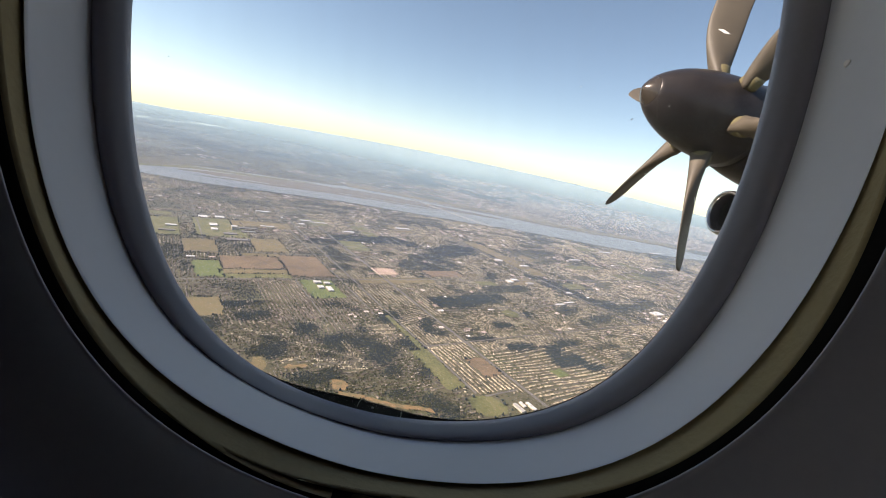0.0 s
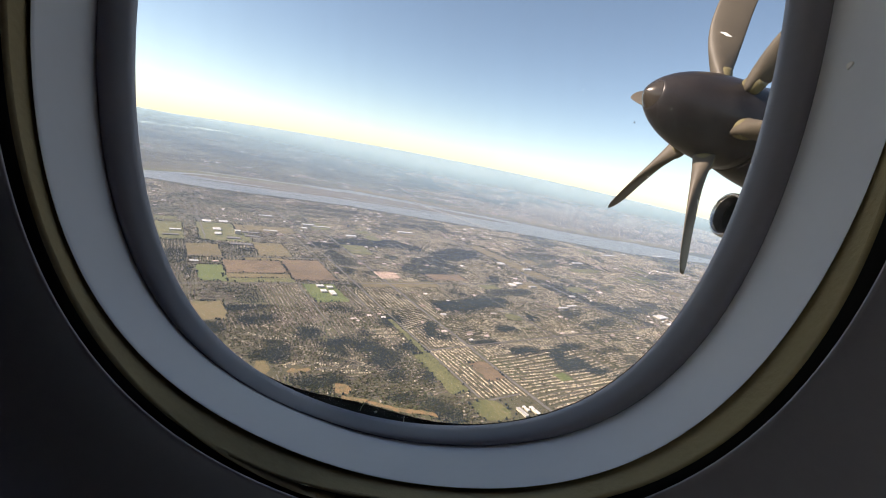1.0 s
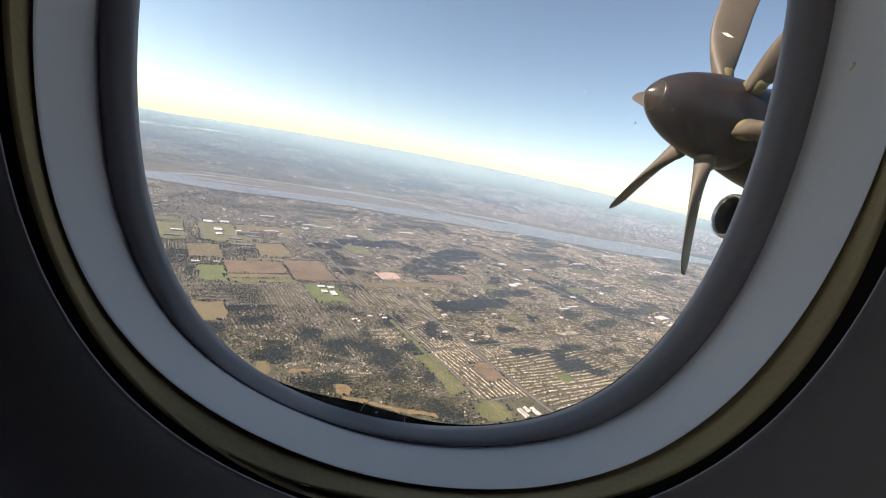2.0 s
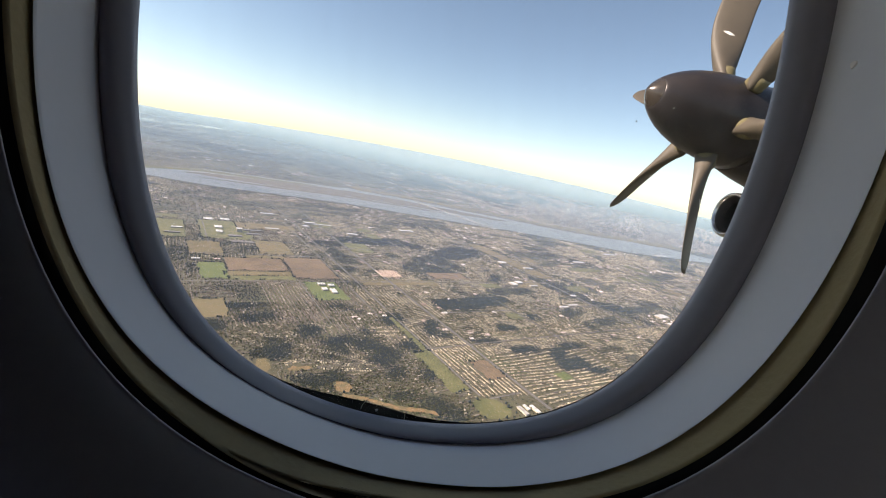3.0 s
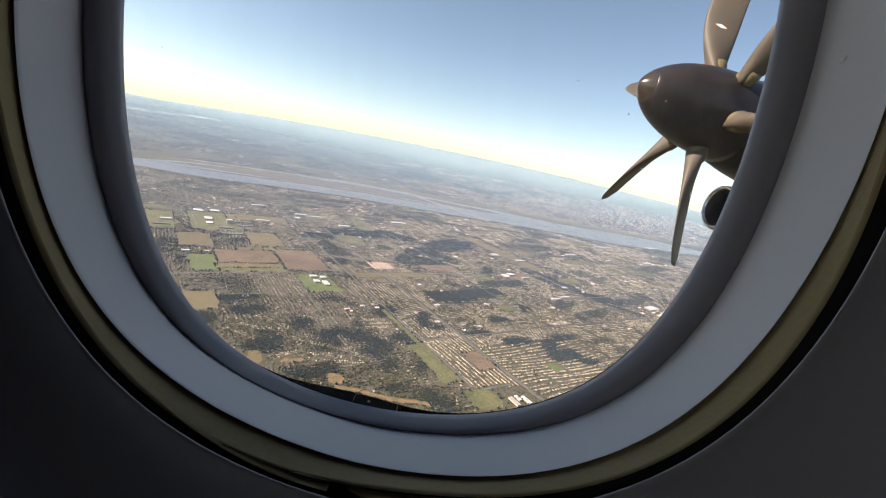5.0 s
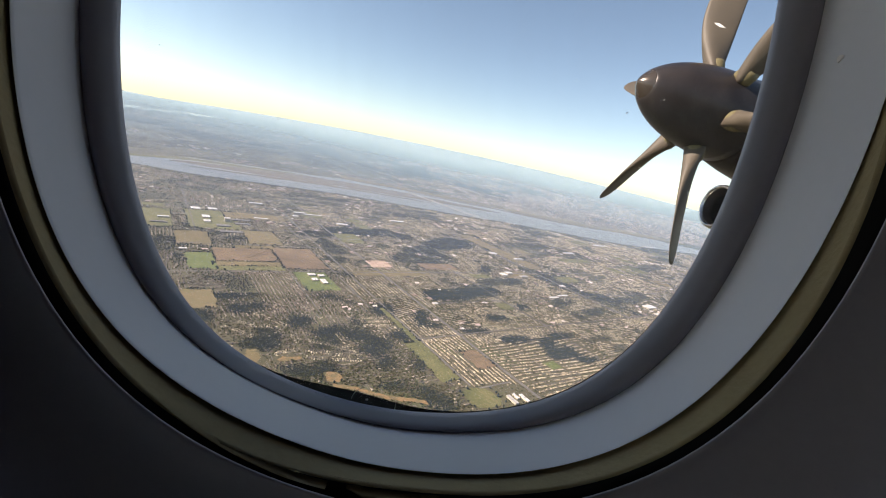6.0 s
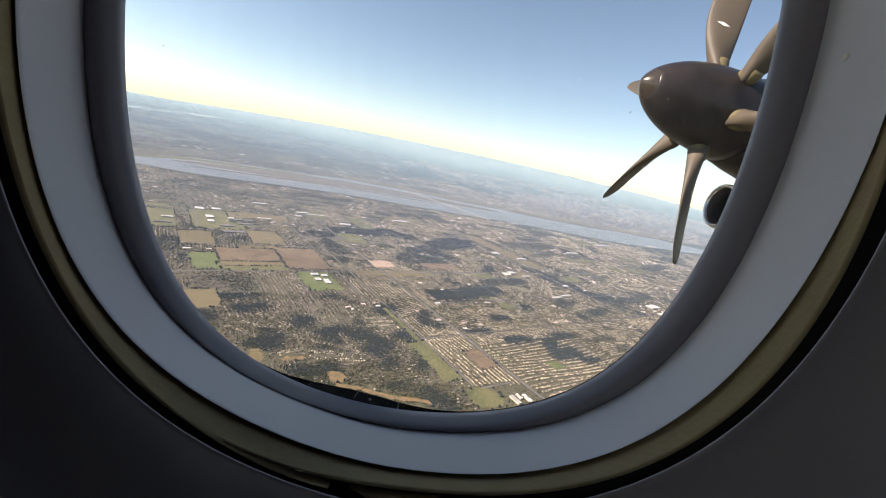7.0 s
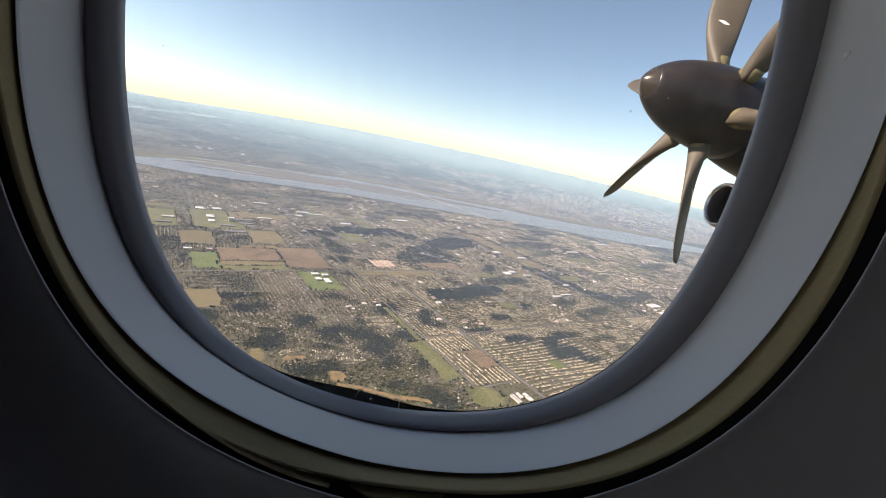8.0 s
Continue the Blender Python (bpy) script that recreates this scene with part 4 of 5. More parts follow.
for q in (
    (66, 69.4, 189.8, 192.2, .6, M_white, "white flat-roofed school wing on a green playing field", "school_building"),
    (70.6, 73.4, 188.2, 190.6, .6, M_white, "white flat-roofed school hall on a green playing field", "school_building"),
    (66, 68.6, 182.8, 185.6, .6, M_white, "white flat-roofed school block beside a playing field", "school_building"),
    (69.6, 72, 178.8, 184, .6, M_white, "long white flat-roofed school block", "school_building"),
    (26.1, 31.5, 318, 324, .5, M_white, "white-roofed warehouse on open land", "warehouse"),
    (36.5, 42, 320.6, 325.4, .5, M_white, "long white-roofed warehouse beside another", "warehouse"),
    (30.8, 35.2, 296, 302, .5, M_white, "white-roofed factory hall on dry land", "warehouse"),
    (30.7, 34.3, 284.6, 289.4, .5, M_white, "white-roofed factory hall behind a yard", "warehouse"),
    (42.4, 45.6, 288.6, 291.6, 2.2, M_white, "tall white silo house of a factory", "factory_hall"),
    (47, 58, 293, 296.5, .45, M_greyroof, "long grey factory hall beside a dry field", "factory_hall"),
    (47.5, 56, 283, 286.5, .45, M_greyroof, "grey factory hall beside a yard", "factory_hall"),
    (36.5, 44, 275.5, 279.5, .45, M_greyroof, "grey flat-roofed factory hall", "factory_hall"),
    (36.5, 49, 262, 266, .4, M_greyroof, "long low grey factory shed", "factory_hall"),
    (62.5, 71.5, 303.6, 305.4, .4, M_white, "long white shed at the edge of a dry field", "warehouse"),
    (93, 97.4, 320, 323, .45, M_white, "white hall among houses", "warehouse"),
    (104, 118, 329.4, 331.6, .45, M_white, "very long white shed among houses", "warehouse"),
    (227.5, 233.5, 240, 244, .8, M_white, "white store beside the motorway", "store"),
    (198.6, 206, 151.4, 153, .6, M_white, "white row of shops in the suburb", "shopping_hall"),
    (208.5, 217, 153.6, 155, .6, M_white, "long white row of shops in the suburb", "shopping_hall"),
    (574, 600, 304, 310, 1.2, M_white, "white hall near the river", "warehouse"),
    (7.1, 12.9, 288.8, 291.2, .7, M_white, "low pale shed beside a field", "warehouse"),
    (3.5, 11.5, 276.8, 279.2, .45, M_greyroof, "long grey shed beside a field", "warehouse"),
    (14.7, 18.3, 226.6, 228.4, .5, M_white, "small white farm shed among dark trees", "farm_shed"),
    (194.8, 199.2, 189.6, 194.4, .8, M_white, "pale flat-roofed shopping hall", "shopping_hall"),
    (202, 207, 193.2, 196.8, .8, M_white, "white flat-roofed shopping hall beside a car park", "shopping_hall"),
    (209.3, 215.7, 187.2, 189.3, .7, M_concrete, "low pale row of shops", "shopping_hall"),
    (113.6, 116.4, 150.5, 152, .6, M_white, "white-roofed store beside the avenue", "store"),
    (95.8, 97.2, 75, 79.4, .5, M_concrete, "long grey-roofed shed below the houses", "farm_shed"),
    (98.6, 99.6, 77, 79.6, .45, M_white, "white-roofed shed below the houses", "farm_shed"),
    (100.7, 101.9, 74.6, 78.6, .5, M_white, "long white-roofed shed beside the avenue", "farm_shed"),
    (228.8, 233.2, 168.6, 170.4, .7, M_white, "white-roofed store among houses", "store"),
    (268, 278, 128, 133, .8, M_white, "white-roofed store in the suburb", "store"),
    (262, 272, 117, 121, .8, M_white, "long white-roofed store in the suburb", "store"),
    (241.7, 250.3, 226.8, 229.2, .8, M_white, "white-roofed hall beside the motorway", "store"),
    (182.8, 197.2, 331.2, 334.8, 1.0, M_white, "white-roofed hall near the river", "warehouse"),
    (121.7, 130.3, 301.2, 304.8, 1.0, M_white, "white-roofed hall in the suburb", "warehouse"),
    (96.7, 105.3, 331, 334, 1.0, M_white, "long white-roofed hall near the river", "warehouse"),
    (332.8, 347.2, 251.2, 254.8, 1.0, M_white, "white-roofed hall towards the river", "warehouse"),
    (434.2, 455.8, 291.2, 294.8, 1.2, M_white, "white-roofed hall towards the river", "warehouse"),
    (38, 43, 744, 750, .7, M_white, "white-roofed hall on the far river bank", "warehouse"),
    (57, 64, 738, 744, .7, M_white, "long white hall on the far river bank", "warehouse"),
    (74, 78, 750, 755, .7, M_white, "white shed on the far river bank", "warehouse"),
    (117, 124, 744, 750, .7, M_white, "white hall beyond the river", "warehouse"),
    (250, 258, 656, 662, .7, M_white, "white hall beyond the river islands", "warehouse"),
    (360, 369, 716, 723, .8, M_white, "white hall beyond the bridge", "warehouse"),
    (452, 462, 658, 666, .8, M_white, "white hall in the city by the river", "warehouse"),
    (68, 78, 353, 356, 1.0, M_white, "long white-roofed hall near the river", "warehouse"),
):
    big_building(*q)
for k in range(7):
    x = 107.5 + 1.9 * k
    e = tagged(new("apartment_row"), "long pink-roofed apartment row beside a cross road", "building", group="pink-roofed apartment rows")
    e.location = (x, 209, 0)
    part("wall", slab(-.5, .5, -6, 6, 0, .45), M_wall, e, smooth=False)
    bm = loft([[(-.6, y_, .43), (0, y_, .75), (.6, y_, .43)] for y_ in (-6.1, 6.1)], closed_u=True, caps=True)
    part("roof", bm, M_redroof, e, smooth=False)

# scattered pale halls and the city across the river, joined
BOX_V = np.array([(a, b, c) for c in (0, 1) for a, b in ((-.5, -.5), (.5, -.5), (.5, .5), (-.5, .5))])
BOX_F = np.array([(0, 1, 5), (0, 5, 4), (1, 2, 6), (1, 6, 5), (2, 3, 7), (2, 7, 6), (3, 0, 4), (3, 4, 7), (4, 5, 6), (4, 6, 7)])


def box_mass(name, x, y, w, d, h, label, z=0.0):
    v, f = scatter(BOX_V, BOX_F, x, y, ROUGH.normal(0, 0.06, len(x)), w, d, h, z)
    return tagged(new(name, mesh_of(name, v, f, [M_box])), label, "buildings", kind="stuff")


x, y = candidates(3600, -60, 640, 110, 480)
ok = ~on_field(x, y, 1) & ~on_road(x, y, 0.8) & (field_noise(x, y, 30, 5.5) > 0.12) & (np.hypot(x, y) > 165)
x, y = x[ok], y[ok]
ok = ~wooded(x, y)
x, y = x[ok], y[ok]
sc = 1 + np.hypot(x, y) / 400
box_mass("pale_halls", x, y, ROUGH.uniform(.6, 1.8, len(x)) * sc, ROUGH.uniform(.5, 1.1, len(x)) * sc, ROUGH.uniform(.3, .5, len(x)), "pale flat-roofed halls among houses")

n = 90000
az, r = np.radians(ROUGH.uniform(16, 95, n)), 560 + 1500 * ROUGH.random(n) ** 1.4
x, y = r * np.cos(az), r * np.sin(az)
dens = field_noise(x, y, 90, 6.6) + 0.5 * field_noise(x, y, 25, 1.6) + 0.85 * np.exp(-((np.degrees(az) - 35) / 14) ** 2) - 0.1 - 0.55 * soft(52, 74, np.degrees(az))
ok = (y > bank(x, FAR_Y) + 14 + 34 * ((x > 250) & (x < 800))) & (dens > 0.0)
x, y, r = x[ok], y[ok], r[ok]
sc = r / 700
box_mass("city_buildings", x, y, ROUGH.uniform(.5, 1.8, len(x)) * sc, ROUGH.uniform(.4, 1.3, len(x)) * sc, ROUGH.uniform(.25, .7, len(x)) * sc,
         "pale roofs of the city beyond the river", height(x, y) - 0.2)
n = 170000
az, r = np.radians(ROUGH.uniform(16, 97, n)), 540 + 1900 * ROUGH.random(n) ** 1.3
x, y = r * np.cos(az), r * np.sin(az)
ok = (y > bank(x, FAR_Y) + 8) & (field_noise(x, y, 75, 3.6) + 0.45 * field_noise(x, y, 260, 5.1) > 0.16)
x, y, r = x[ok], y[ok], r[ok]
cr = ROUGH.uniform(.3, .75, len(x)) * r / 800
tree_mass("woodland", x, y, cr, cr * 0.45, M_leaf, "dark woods beyond the river", 0.0, height(x, y), True)

fx = np.linspace(250, 800, 120)
fw = np.array([noise.noise(Vector((x / 40, 6.1, 0))) for x in fx])
setting("meadow", strip("m", fx, bank(fx, FAR_Y) + 4 + 7 * fw, bank(fx, FAR_Y) + 46 + 22 * np.array([noise.noise(Vector((x / 55, 2.7, 0))) for x in fx]), 0.35, M_dry), M_dry,
        "flat dry meadows along the far river bank", "field")

# ---- the bridge over the river ----
bridge = tagged(new("bridge"), "long low pale concrete road bridge across the river", "bridge")
bridge.location = (344, 386, 0)
bridge.rotation_euler = (0, 0, radians(6.5))
part("deck", slab(-1.0, 1.0, 0, 176, 1.2, 1.45, 0.05), M_concrete, bridge, smooth=False)
part("roadway", slab(-0.8, 0.8, 0.3, 175.7, 1.46, 1.50), M_road, bridge, smooth=False)
for s_ in (-0.93, 0.93):
    part("parapet", slab(s_ - .06, s_ + .06, 0.2, 175.8, 1.46, 1.62), M_concrete, bridge, smooth=False)
for k in range(22):
    part("pier", slab(-0.8, 0.8, 4 + 8 * k - .3, 4 + 8 * k + .3, 0, 1.22), M_concrete, bridge, smooth=False)

# ---- haze over the land ----
# upright clear sheets, one behind the other across the view, with haze painted on
ahead = Vector((math.cos(radians(48)), math.sin(radians(48)), 0))
along = Vector((-ahead.y, ahead.x, 0))


def skyline(q):
    """Height of the line from the eye over the far hills, above a place on the ground."""
    rise = max(0, 1 - ((math.degrees(math.atan2(q.y, q.x)) - 55) / 34) ** 2)
    return EYE + q.length * (88 * rise - 70 + 20) / 4640


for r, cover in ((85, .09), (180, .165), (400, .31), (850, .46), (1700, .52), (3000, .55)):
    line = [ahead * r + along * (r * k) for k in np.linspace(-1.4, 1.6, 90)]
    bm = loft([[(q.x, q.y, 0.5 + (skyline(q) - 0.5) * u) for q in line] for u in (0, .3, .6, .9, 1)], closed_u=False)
    # haze colour put into the tint: bluer near, paler far
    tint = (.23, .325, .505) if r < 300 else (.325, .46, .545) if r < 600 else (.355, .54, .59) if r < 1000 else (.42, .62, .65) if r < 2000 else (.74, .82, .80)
    tagged(part("haze", bm, haze_sheet("haze_%d" % r, cover, EYE * 1.5, EYE * 2, tint)), "see-through tinted sheet standing in for haze over the land", "haze", kind="stuff")
# ---- the aircraft window and cabin wall ----
# Ovals as seen from the eye: centre x, centre y, half width, half height, tilt, roundness, taper and
# two terms that square its ends (all at unit distance).
OVAL = {
    "glass": (0.0384, 0.6920, 0.7838, 1.1041, -0.1509, 1.9563, 0.0013, 0.0022, 0.2807),
    "gasket": (0.0701, 0.8364, 0.8804, 1.2890, -0.1696, 1.8671, -0.0624, 0.0177, 0.3309),
    "reveal": (0.0638, 0.6968, 1.0624, 1.2429, -0.2127, 1.9056, 0.0435, 0.0169, 0.2793),
    "foam": (0.0342, 0.6549, 1.1297, 1.2560, -0.0819, 2.2548, 0.0879, 0.0149, 0.0992),
    "panel": (0.0515, 0.6676, 1.1747, 1.3123, -0.1383, 1.8542, 0.0608, 0.0105, 0.2705),
}
SEG = 180


def oval(key, depth, grow=0.0):
    """The oval at a distance in front of the eye, its points set at even angles round one common centre."""
    cx, cy, a, b, ph, n, e1, e2, e3 = OVAL[key]
    t = np.linspace(0, 2 * np.pi, 1440, endpoint=False)
    c, s = np.cos(t), np.sin(t)
    c, s = np.sign(c) * np.abs(c) ** (2 / n), np.sign(s) * np.abs(s) ** (2 / n)
    u, v = (a * depth + grow) * c * (1 + e1 * s), (b * depth + grow) * s * (1 + e2 * c + e3 * c * c)
    x, y = cx * depth + u * math.cos(ph) - v * math.sin(ph), cy * depth + u * math.sin(ph) + v * math.cos(ph)
    mx, my = 0.05 * depth, 0.70 * depth
    ang = np.unwrap(np.arctan2(y - my, x - mx))
    far = np.hypot(x - mx, y - my)
    order = np.argsort(ang % (2 * np.pi))
    at = np.linspace(0, 2 * np.pi, SEG, endpoint=False)
    r = np.interp(at, (ang % (2 * np.pi))[order], far[order], period=2 * np.pi)
    return [Vector((mx + q * math.cos(k), my + q * math.sin(k), -depth)) for k, q in zip(at, r)]


def between(r0, r1, u, lift=0.0):
    return [p.lerp(q, u) + Vector((0, 0, lift)) for p, q in zip(r0, r1)]


window = tagged(new("window_1"), "oval aircraft cabin window with a grey surround and dark rubber seal", "window", kind="structure")
window.matrix_basis = AIR
g0, g1 = oval("gasket", 0.172), oval("glass", 0.182)
# a plump bead with a groove on either side
prof = [(0.0, -0.004), (0.0, -0.0003), (.05, .0005), (.14, .0016), (.27, .0032), (.42, .0045), (.57, .0052), (.70, .0053), (.81, .0047), (.90, .0034), (.96, .0018), (1.0, 0.0), (0.85, -.006)]
part("gasket", loft([between(g0, g1, u, z) for u, z in prof]), M_gasket, window, "dark grey rounded rubber seal")
v0, v1 = oval("reveal", 0.140), oval("gasket", 0.1722, 0.0)
part("surround", loft([between(v0, v1, u, z) for u, z in ((-0.02, -.002), (-0.006, -.0004), (0, 0), (.006, 0), (.02, -.00003), (.3, -.0004), (.6, -.0006), (.97, -.0002), (1.0, -.0002))]),
     M_reveal, window, "pale blue-grey moulded plastic surround")
part("shadow_gap", loft([oval("reveal", 0.1402, 0.0012), oval("reveal", 0.146, 0.0012), oval("reveal", 0.146, 0.004)]), M_black, window, "narrow black gap")
f0, f1 = oval("foam", 0.1265), oval("reveal", 0.1405, 0.0011)
part("foam_strip", loft([between(f0, f1, u, z) for u, z in ((-0.06, -.004), (0, -.001), (.2, 0), (.8, 0), (1, -.001), (1.0, -.004))]), M_foam, window, "olive foam strip round the surround")
part("dark_channel", loft([oval("panel", 0.1195, 0.004), oval("panel", 0.130, 0.004), oval("foam", 0.1300, -0.002)]), M_black, window, "black recessed channel")


def frame_edge(depth, grow=0.0):
    """The opening of the outer frame: a little inside the seal all round, and further in where it hangs low."""
    out = []
    for k, p in enumerate(oval("glass", depth, grow)):
        a = 360 * k / SEG
        inward = 0.0085 + 0.0215 * math.exp(-((a - 256.5) / 8) ** 2)
        out.append(Vector((p.x + (0.05 * depth - p.x) * inward, p.y + (0.70 * depth - p.y) * inward, p.z)))
    return out


part("outer_frame", loft([oval("glass", 0.1835, 0.012), frame_edge(0.190, 0.02), frame_edge(0.190), frame_edge(0.196), frame_edge(0.196, 0.03)]),
     M_rim, window, "black outer window frame")
# two lengths of thin trim low in the channel, with a gap between them
t0, t1 = oval("panel", 0.1245, -0.0012), oval("foam", 0.1265, 0.0012)
for i0, i1, taper in ((118, 128, 8), (129, 134, 1)):
    strips = []
    for u, z in ((.15, -.003), (.2, 0), (.5, .0006), (.75, 0), (.8, -.003)):
        strips.append([p.lerp(q, .15 + (u - .15) * min(1, (n + .05) / taper)) + Vector((0, 0, z - .004 * (1 - min(1, (n + .05) / taper)))) for n, (p, q) in enumerate(zip(t0[i0:i1 + 1], t1[i0:i1 + 1]))])
    part("trim_strip", loft(strips, closed_u=False), M_foam, window, "thin dull trim strip")
pane = part("pane", loft([oval("glass", 0.1815, 0.003), oval("glass", 0.1835, 0.003)], caps=True), M_pane, window, "clear acrylic pane", smooth=False)

# the lining panel with its opening, and the rest of the cabin
w0 = oval("panel", 0.119)


def wall_ring(scale, depth):
    """Rectangle-like outline far outside the window, one point for each point of the oval."""
    out = []
    for p in w0:
        d = Vector((p.x - 0.0, p.y - 0.06, 0)).normalized()
        k = scale / max(abs(d.x), abs(d.y))
        out.append(Vector((d.x * k, 0.06 + d.y * k, -depth)))
    return out


w9 = wall_ring(1.6, 0.045)
rows = [oval("panel", 0.131, 0.0015), oval("panel", 0.1196, 0.0002), w0, oval("panel", 0.1183, 0.0006), oval("panel", 0.1180, 0.0018)]
# the moulded panel bowls up towards the cabin round the opening, then runs on flat; curve made up to shade off its
# corners


def bowl(s):
    """How far the panel has risen at a distance s from its rim."""
    k = min(s, 0.038)
    return k * k / 0.027 + 0.02 * (1 - math.exp(-max(0, s - 0.038) / 0.008))


for s_ in (.001, .0025, .0045, .007, .0095, .012, .0145, .017, .02, .023, .026, .029, .032, .035, .038, .042, .047, .055, .07, .1, .3):
    rows.append([p + Vector((q.x - p.x, q.y - p.y, 0)).normalized() * s_ + Vector((0, 0, bowl(s_))) for p, q in zip(rows[4], w9)])
rows.append(w9)
rows += [[p + Vector((0, 0, -0.006)) for p in w9], oval("panel", 0.135, 0.03)]
setting("wall_side", loft(rows), M_panel, "dark grey moulded cabin wall panel round the window", "wall", smooth=True, m=AIR)
skin_rows = [frame_edge(0.200, 0.008), wall_ring(1.7, 0.200), wall_ring(1.7, 0.204), frame_edge(0.204, 0.008)]
setting("fuselage_skin", loft(skin_rows), M_skin, "white metal outer skin of the aircraft", "fuselage", m=AIR)
setting("ceiling", slab(-8.2, 0.6, 1.2, 1.24, -0.09, 2.3), M_ceiling, "dim grey cabin ceiling", "ceiling", m=AIR)
setting("floor", slab(-8.2, 0.6, -1.1, -1.06, -0.09, 2.3), M_dark_lining, "unseen dark cabin floor", "floor", m=AIR)
setting("wall_front", slab(-8.24, -8.2, -1.1, 1.24, -0.09, 2.3), M_cabin, "dim grey forward bulkhead", "wall", m=AIR)
# unseen dark wall added close by to keep light off the panel's left
setting("wall_rear", slab(0.6, 0.64, -1.1, 1.24, -0.09, 2.3), M_dark_lining, "unseen dark rear wall set close to cut light", "wall", m=AIR)
setting("wall_side_forward", slab(-8.2, -1.6, -1.06, 1.2, -0.13, -0.09), M_cabin, "dim grey forward cabin side wall", "wall", m=AIR)
# unseen opposite wall: a forward row of openings added to light the window wall
for y0, y1 in ((-1.06, -0.60), (0.75, 1.2)):
    setting("wall_far", slab(-8.2, 0.6, y0, y1, 2.26, 2.3), M_cabin, "dim grey opposite cabin wall", "wall", m=AIR)
for x0, x1 in ((-8.2, -5.9), (-1.35, 0.6)):
    setting("wall_far", slab(x0, x1, -0.60, 0.75, 2.26, 2.3), M_cabin, "dim grey opposite cabin wall", "wall", m=AIR)
for k in range(5):
    x1 = -5.1 + 0.8 * k
    setting("wall_far", slab(x1 - 0.1, x1, -0.60, 0.75, 2.26, 2.3), M_cabin, "dim grey pillar between added daylight openings", "wall", m=AIR)

# ---- the engine and its propeller ----
engine = tagged(new("propeller_engine"), "dark turboprop engine with a bronze spinner and six blades", "engine")
back = Vector((0.94, -0.2537, -0.2645)).normalized()  # from the nose towards the tail
side = back.cross(Vector((0, 1, 0))).normalized()
upd = side.cross(back).normalized()
axes = Matrix((back, side, upd)).transposed().to_4x4()
engine.matrix_basis = AIR @ Matrix.Translation((1.9846, 1.6414, -4.2)) @ axes


def turned_form(profile, n=72):
    return loft([[(s, r * math.cos(2 * math.pi * k / n), r * math.sin(2 * math.pi * k / n)) for k in range(n)] for s, r in profile])


def spinner_radius(s):
    return max(0.001, 0.4529 * (1 - (1 - s / 2.184) ** 4.74) ** 0.6986)


cap = [(s, spinner_radius(s)) for s in (0.0, 0.002, 0.006, 0.014, 0.028, 0.046, 0.07, 0.096)]
body = [(0.099, spinner_radius(0.096))] + [(s, spinner_radius(s) + 0.002) for s in (0.102, 0.13, 0.17, 0.22, 0.28, 0.36, 0.45, 0.55, 0.66, 0.79, 0.95, 1.1, 1.2)] + [(1.2, 0.40)]
part("nose_cap", turned_form(cap), M_cap, engine, "dark polished nose cap")
part("spinner", turned_form(body), M_spinner, engine, "dark bronze spinner with faint streaks")
nac = [(1.22, 0.38), (1.22, 0.43), (1.25, 0.455), (1.5, 0.50), (2.0, 0.56), (3.0, 0.60), (4.2, 0.45), (4.8, 0.2)]
part("nacelle", turned_form(nac), M_spinner, engine, "dark painted engine nacelle")


def blade_ring(u, angles, proud=0.0):
    """Points of the blade's oval section at a share u of its length; it is swept and twisted."""
    z = 0.40 + 1.26 * u
    chord = 0.11 + 0.25 * math.sin(min(1, u * 1.6 + 0.08) * math.pi / 2) - 0.20 * (max(0, u - 0.78) / 0.22) ** 3
    thick = 0.16 * (1 - u) ** 3 + 0.035 * (1 - u) + 0.012 + 2 * proud
    tw = radians(30 + 4 * u)
    sweep = 0.05 * math.sin(u * math.pi) - 0.08 * u ** 2.5
    ring = []
    for a in angles:
        c0, t0 = 0.5 * chord * math.cos(a) - sweep, 0.5 * thick * math.sin(a) * (1 - 0.45 * math.cos(a))
        ring.append((c0 * math.cos(tw) - t0 * math.sin(tw), c0 * math.sin(tw) + t0 * math.cos(tw), z))
    return ring


def blade_form():
    return loft([blade_ring(k / 25, np.linspace(0, 2 * math.pi, 20, endpoint=False)) for k in range(26)], caps=True)


def marking_form(side):
    """A thin slanting sticker that follows the blade's face."""
    return loft([blade_ring(0.40 + 0.012 * k, [side + q + 0.14 * k for q in np.linspace(-0.3, 0.05, 6)], 0.004) for k in range(4)], closed_u=False)


HUB, PHASE = 0.88, -1.0
for k in range(6):
    turn = pose(HUB, 0, 0) @ Matrix.Rotation(radians(PHASE + 60 * k), 4, "X")
    bl = part("blade", blade_form(), M_blade, engine)
    bl.matrix_basis = turn
    bt = part("root_cuff", loft([[(0.105 * math.cos(a) * w_, 0.105 * math.sin(a) * w_, z) for a in np.linspace(0, 2 * math.pi, 24, endpoint=False)]
                                 for z, w_ in ((.38, .9), (.46, .9), (.51, .86), (.54, .78))], caps=True), M_boot, bl, "yellowed blade root cuff")
    for face in (0.5 * math.pi, 1.5 * math.pi):
        part("marking", marking_form(face), M_tip, bl, "small white sticker on the blade")
intake = part("intake", loft([[(1.17 + s, 0.10 + (0.20 * w_) * math.cos(a), -0.97 + (0.235 * w_) * math.sin(a)) for a in np.linspace(0, 2 * math.pi, 40, endpoint=False)]
                              for s, w_ in ((.12, .7), (.03, .82), (.02, .9), (.05, 1.0), (.4, 1.12), (1.2, 1.2), (1.6, .6))]), M_spinner, engine, "dark oil-cooler intake under the engine")
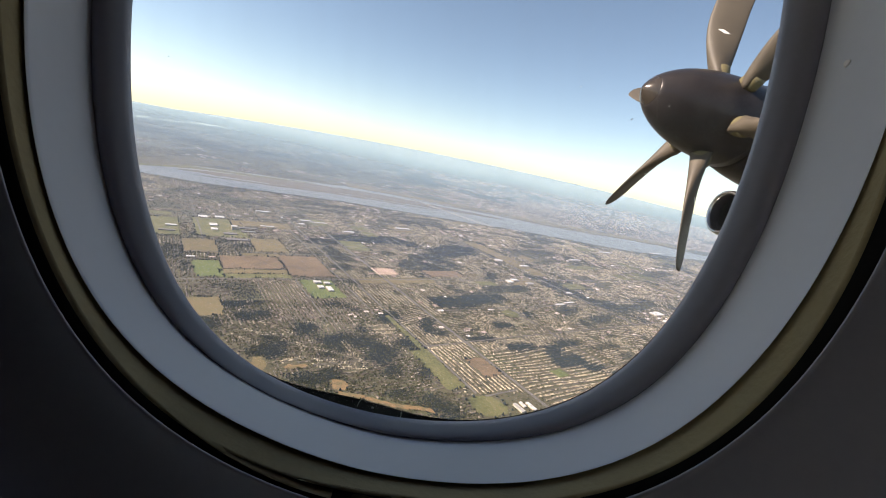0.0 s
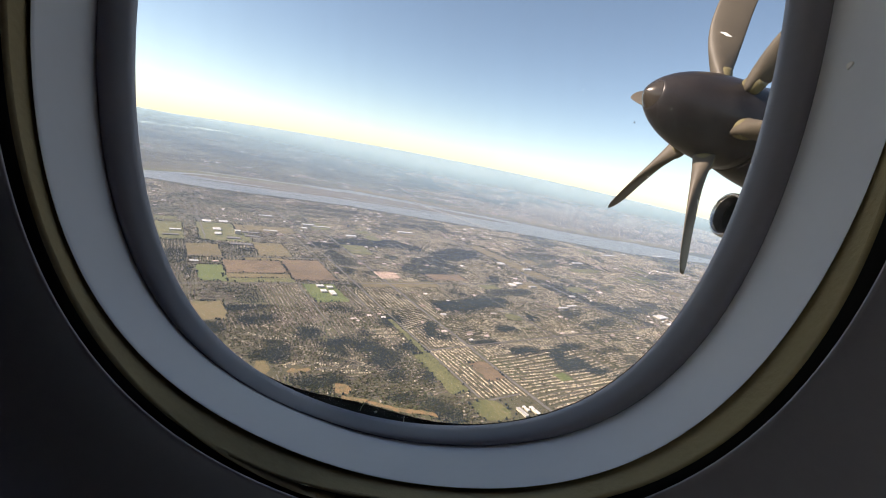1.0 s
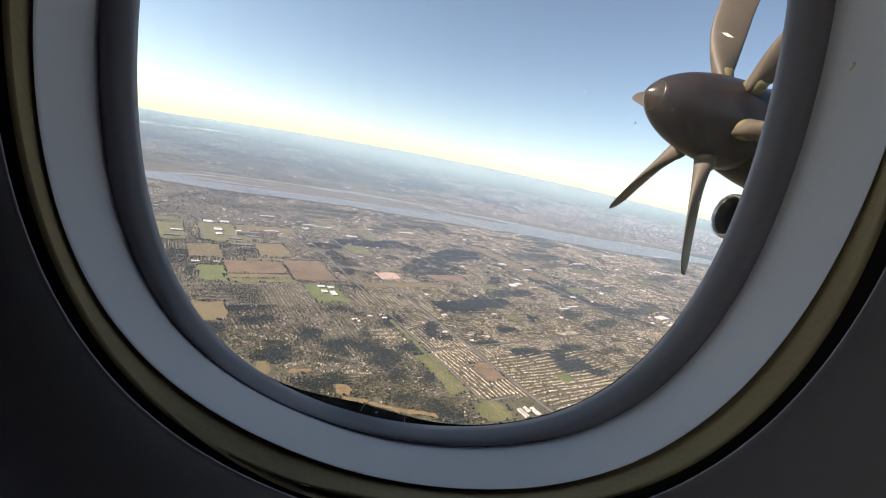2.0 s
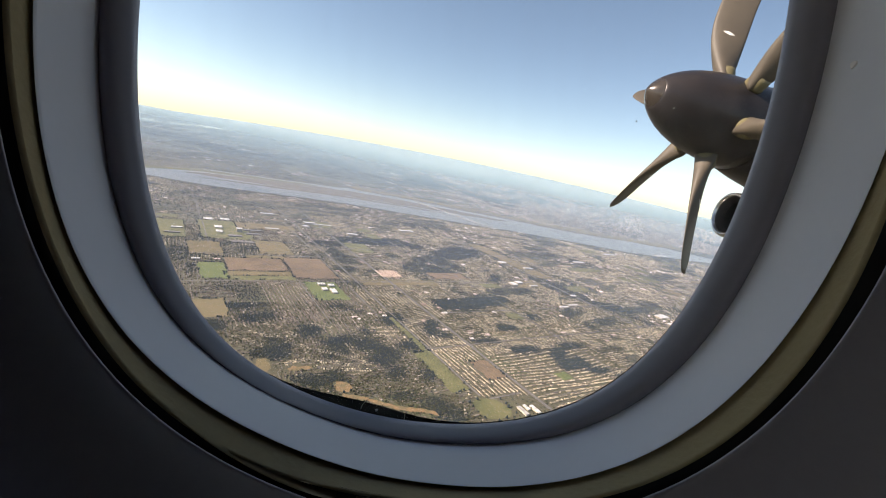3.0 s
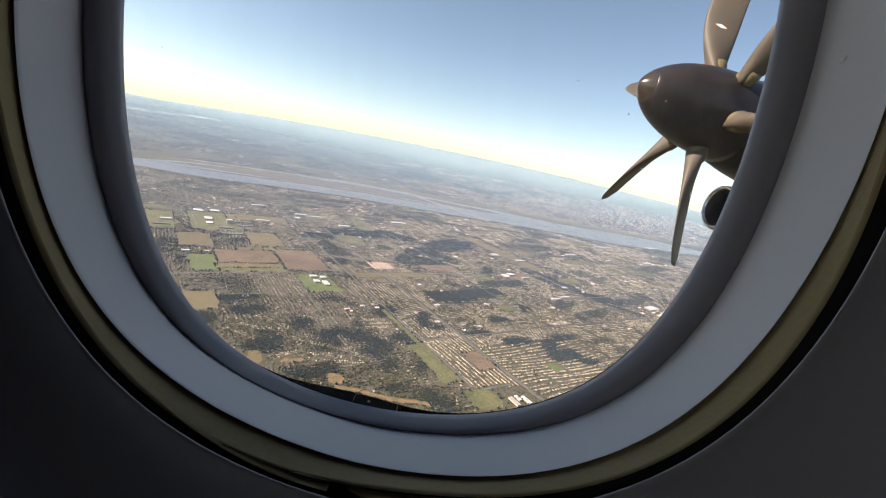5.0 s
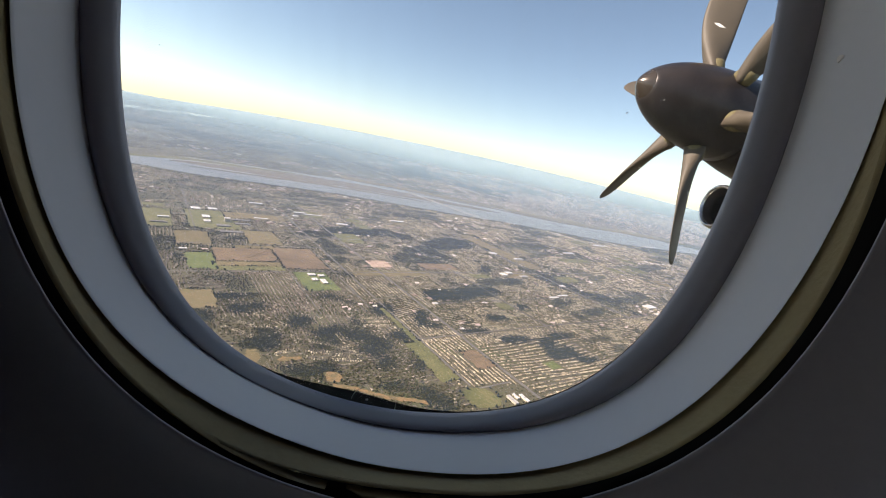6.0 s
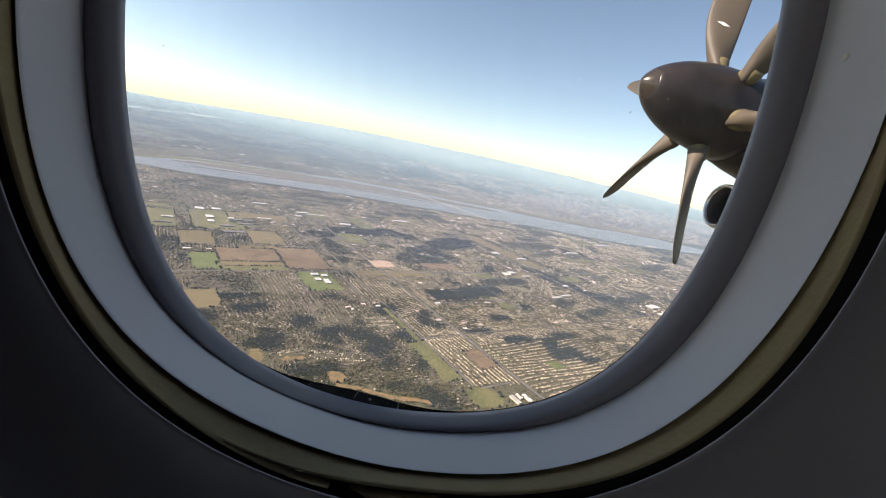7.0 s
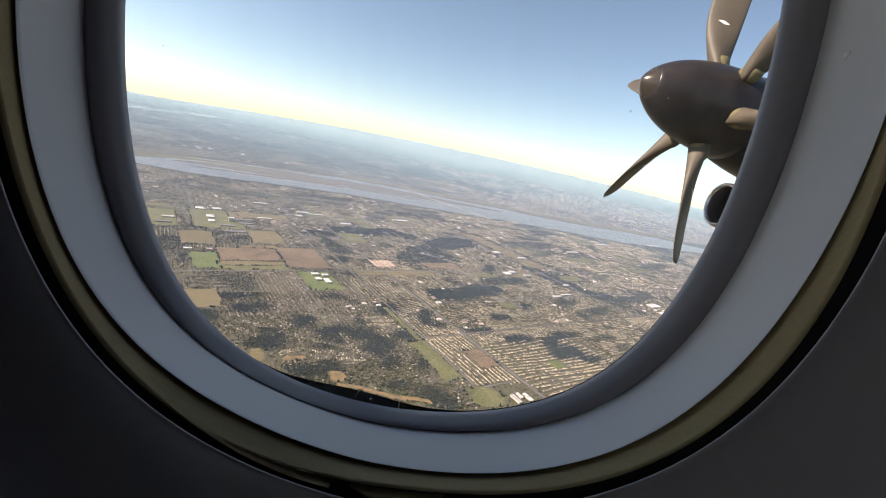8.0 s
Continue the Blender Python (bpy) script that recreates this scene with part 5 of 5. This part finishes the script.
part("lip", loft([[(1.17 + s, 0.10 + (0.20 * w_) * math.cos(a), -0.97 + (0.235 * w_) * math.sin(a)) for a in np.linspace(0, 2 * math.pi, 40, endpoint=False)]
                  for s, w_ in ((.05, .80), (.012, .84), (0, .91), (.012, .98), (.05, 1.015))]), M_chrome, intake, "worn bare-metal intake lip")

# ---- small marks on the window ----


def fleck(name, x, y, depth, w, h, turn, material, label, category):
    """A small flat-topped fleck, thicker in the middle, lying on the pane or the surround."""
    n = 9
    ring = lambda k, z: [(k * w * math.cos(a) * (1 + .25 * math.sin(3 * a)), k * h * math.sin(a), z) for a in np.linspace(0, 2 * math.pi, n, endpoint=False)]
    ob = part(name, loft([ring(1, -.0001), ring(.9, .00015), ring(.4, .0003)], caps=True), material)
    ob.matrix_basis = AIR @ pose(x * depth, y * depth, -depth, 0, 0, turn)
    return tagged(ob, label, category)


for x, y, w, h, t_ in ((.447, .314, .0004, .0002, 60), (.326, .392, .0002, .0002, 0), (-.658, .466, .0002, .0002, 20), (.536, .345, .0004, .0002, 40)):
    fleck("dust_speck", x, y, 0.1813, w, h, t_, M_dust, "tiny pale speck of dust on the window pane", "dust")


M_smear = bpy.data.materials.new("faint_smear")
M_smear.use_nodes = True
sn, sl = M_smear.node_tree.nodes, M_smear.node_tree.links
s_clear, s_film, s_mix = sn.new("ShaderNodeBsdfTransparent"), sn.new("ShaderNodeBsdfTranslucent"), sn.new("ShaderNodeMixShader")
s_film.inputs[0].default_value = (.92, .90, .86, 1)
s_mix.inputs[0].default_value = 0.02
sl.new(s_clear.outputs[0], s_mix.inputs[1])
sl.new(s_film.outputs[0], s_mix.inputs[2])
sl.new(s_mix.outputs[0], sn["Material Output"].inputs[0])
WIPED = random.Random(5)
for k in range(11):
    fleck("wiped_smear", 0.505 + 0.016 * k + WIPED.uniform(-.006, .006), 0.335 - 0.003 * k + WIPED.uniform(-.03, .02), 0.1812, WIPED.uniform(.0004, .0012), WIPED.uniform(.004, .011),
          WIPED.uniform(-14, -2), M_smear, "faint pale wiped streak on the window pane", "smear")


def scratch(cx, cy, r, a0, a1, depth, label):
    """A hair-thin curved scratch on the black rim under the pane."""
    rows = []
    for a in np.linspace(radians(a0), radians(a1), 14):
        rows.append([((cx + rr * math.cos(a)) * depth, (cy + rr * math.sin(a)) * depth, -depth + z) for rr, z in ((r - .0006, 0), (r, .0001), (r + .0006, 0))])
    ob = part("scratch", loft(rows, closed_u=False), M_tip)
    ob.matrix_basis = AIR
    return tagged(ob, label, "scratch")


scratch(-.172, -.378, .036, 95, 165, 0.1813, "faint pale curved scratch on the window pane")
scratch(-.172, -.378, .070, 345, 357, 0.1813, "faint pale curved scratch on the window pane")
fleck("dust_speck", -.170, -.372, 0.1813, .0006, .0005, 0, M_tip, "pale round spot on the window pane", "dust")
dot = part("pale_dot", loft([[(k * .0012 * math.cos(a) * (1 + .6 * math.sin(a)), k * .0016 * math.sin(a), z) for a in np.linspace(0, 2 * math.pi, 9, endpoint=False)]
                                for k, z in ((1, -.0002), (.95, .0002), (.5, .0003))], caps=True), M_dot)
dot.matrix_basis = Matrix.Translation(AIR @ Vector((.1533, .0714, -.1602))) @ Vector((-.8495, .5252, .0511)).to_track_quat("Z", "Y").to_matrix().to_4x4()
tagged(dot, "small pale dot on the grey window surround", "mark")
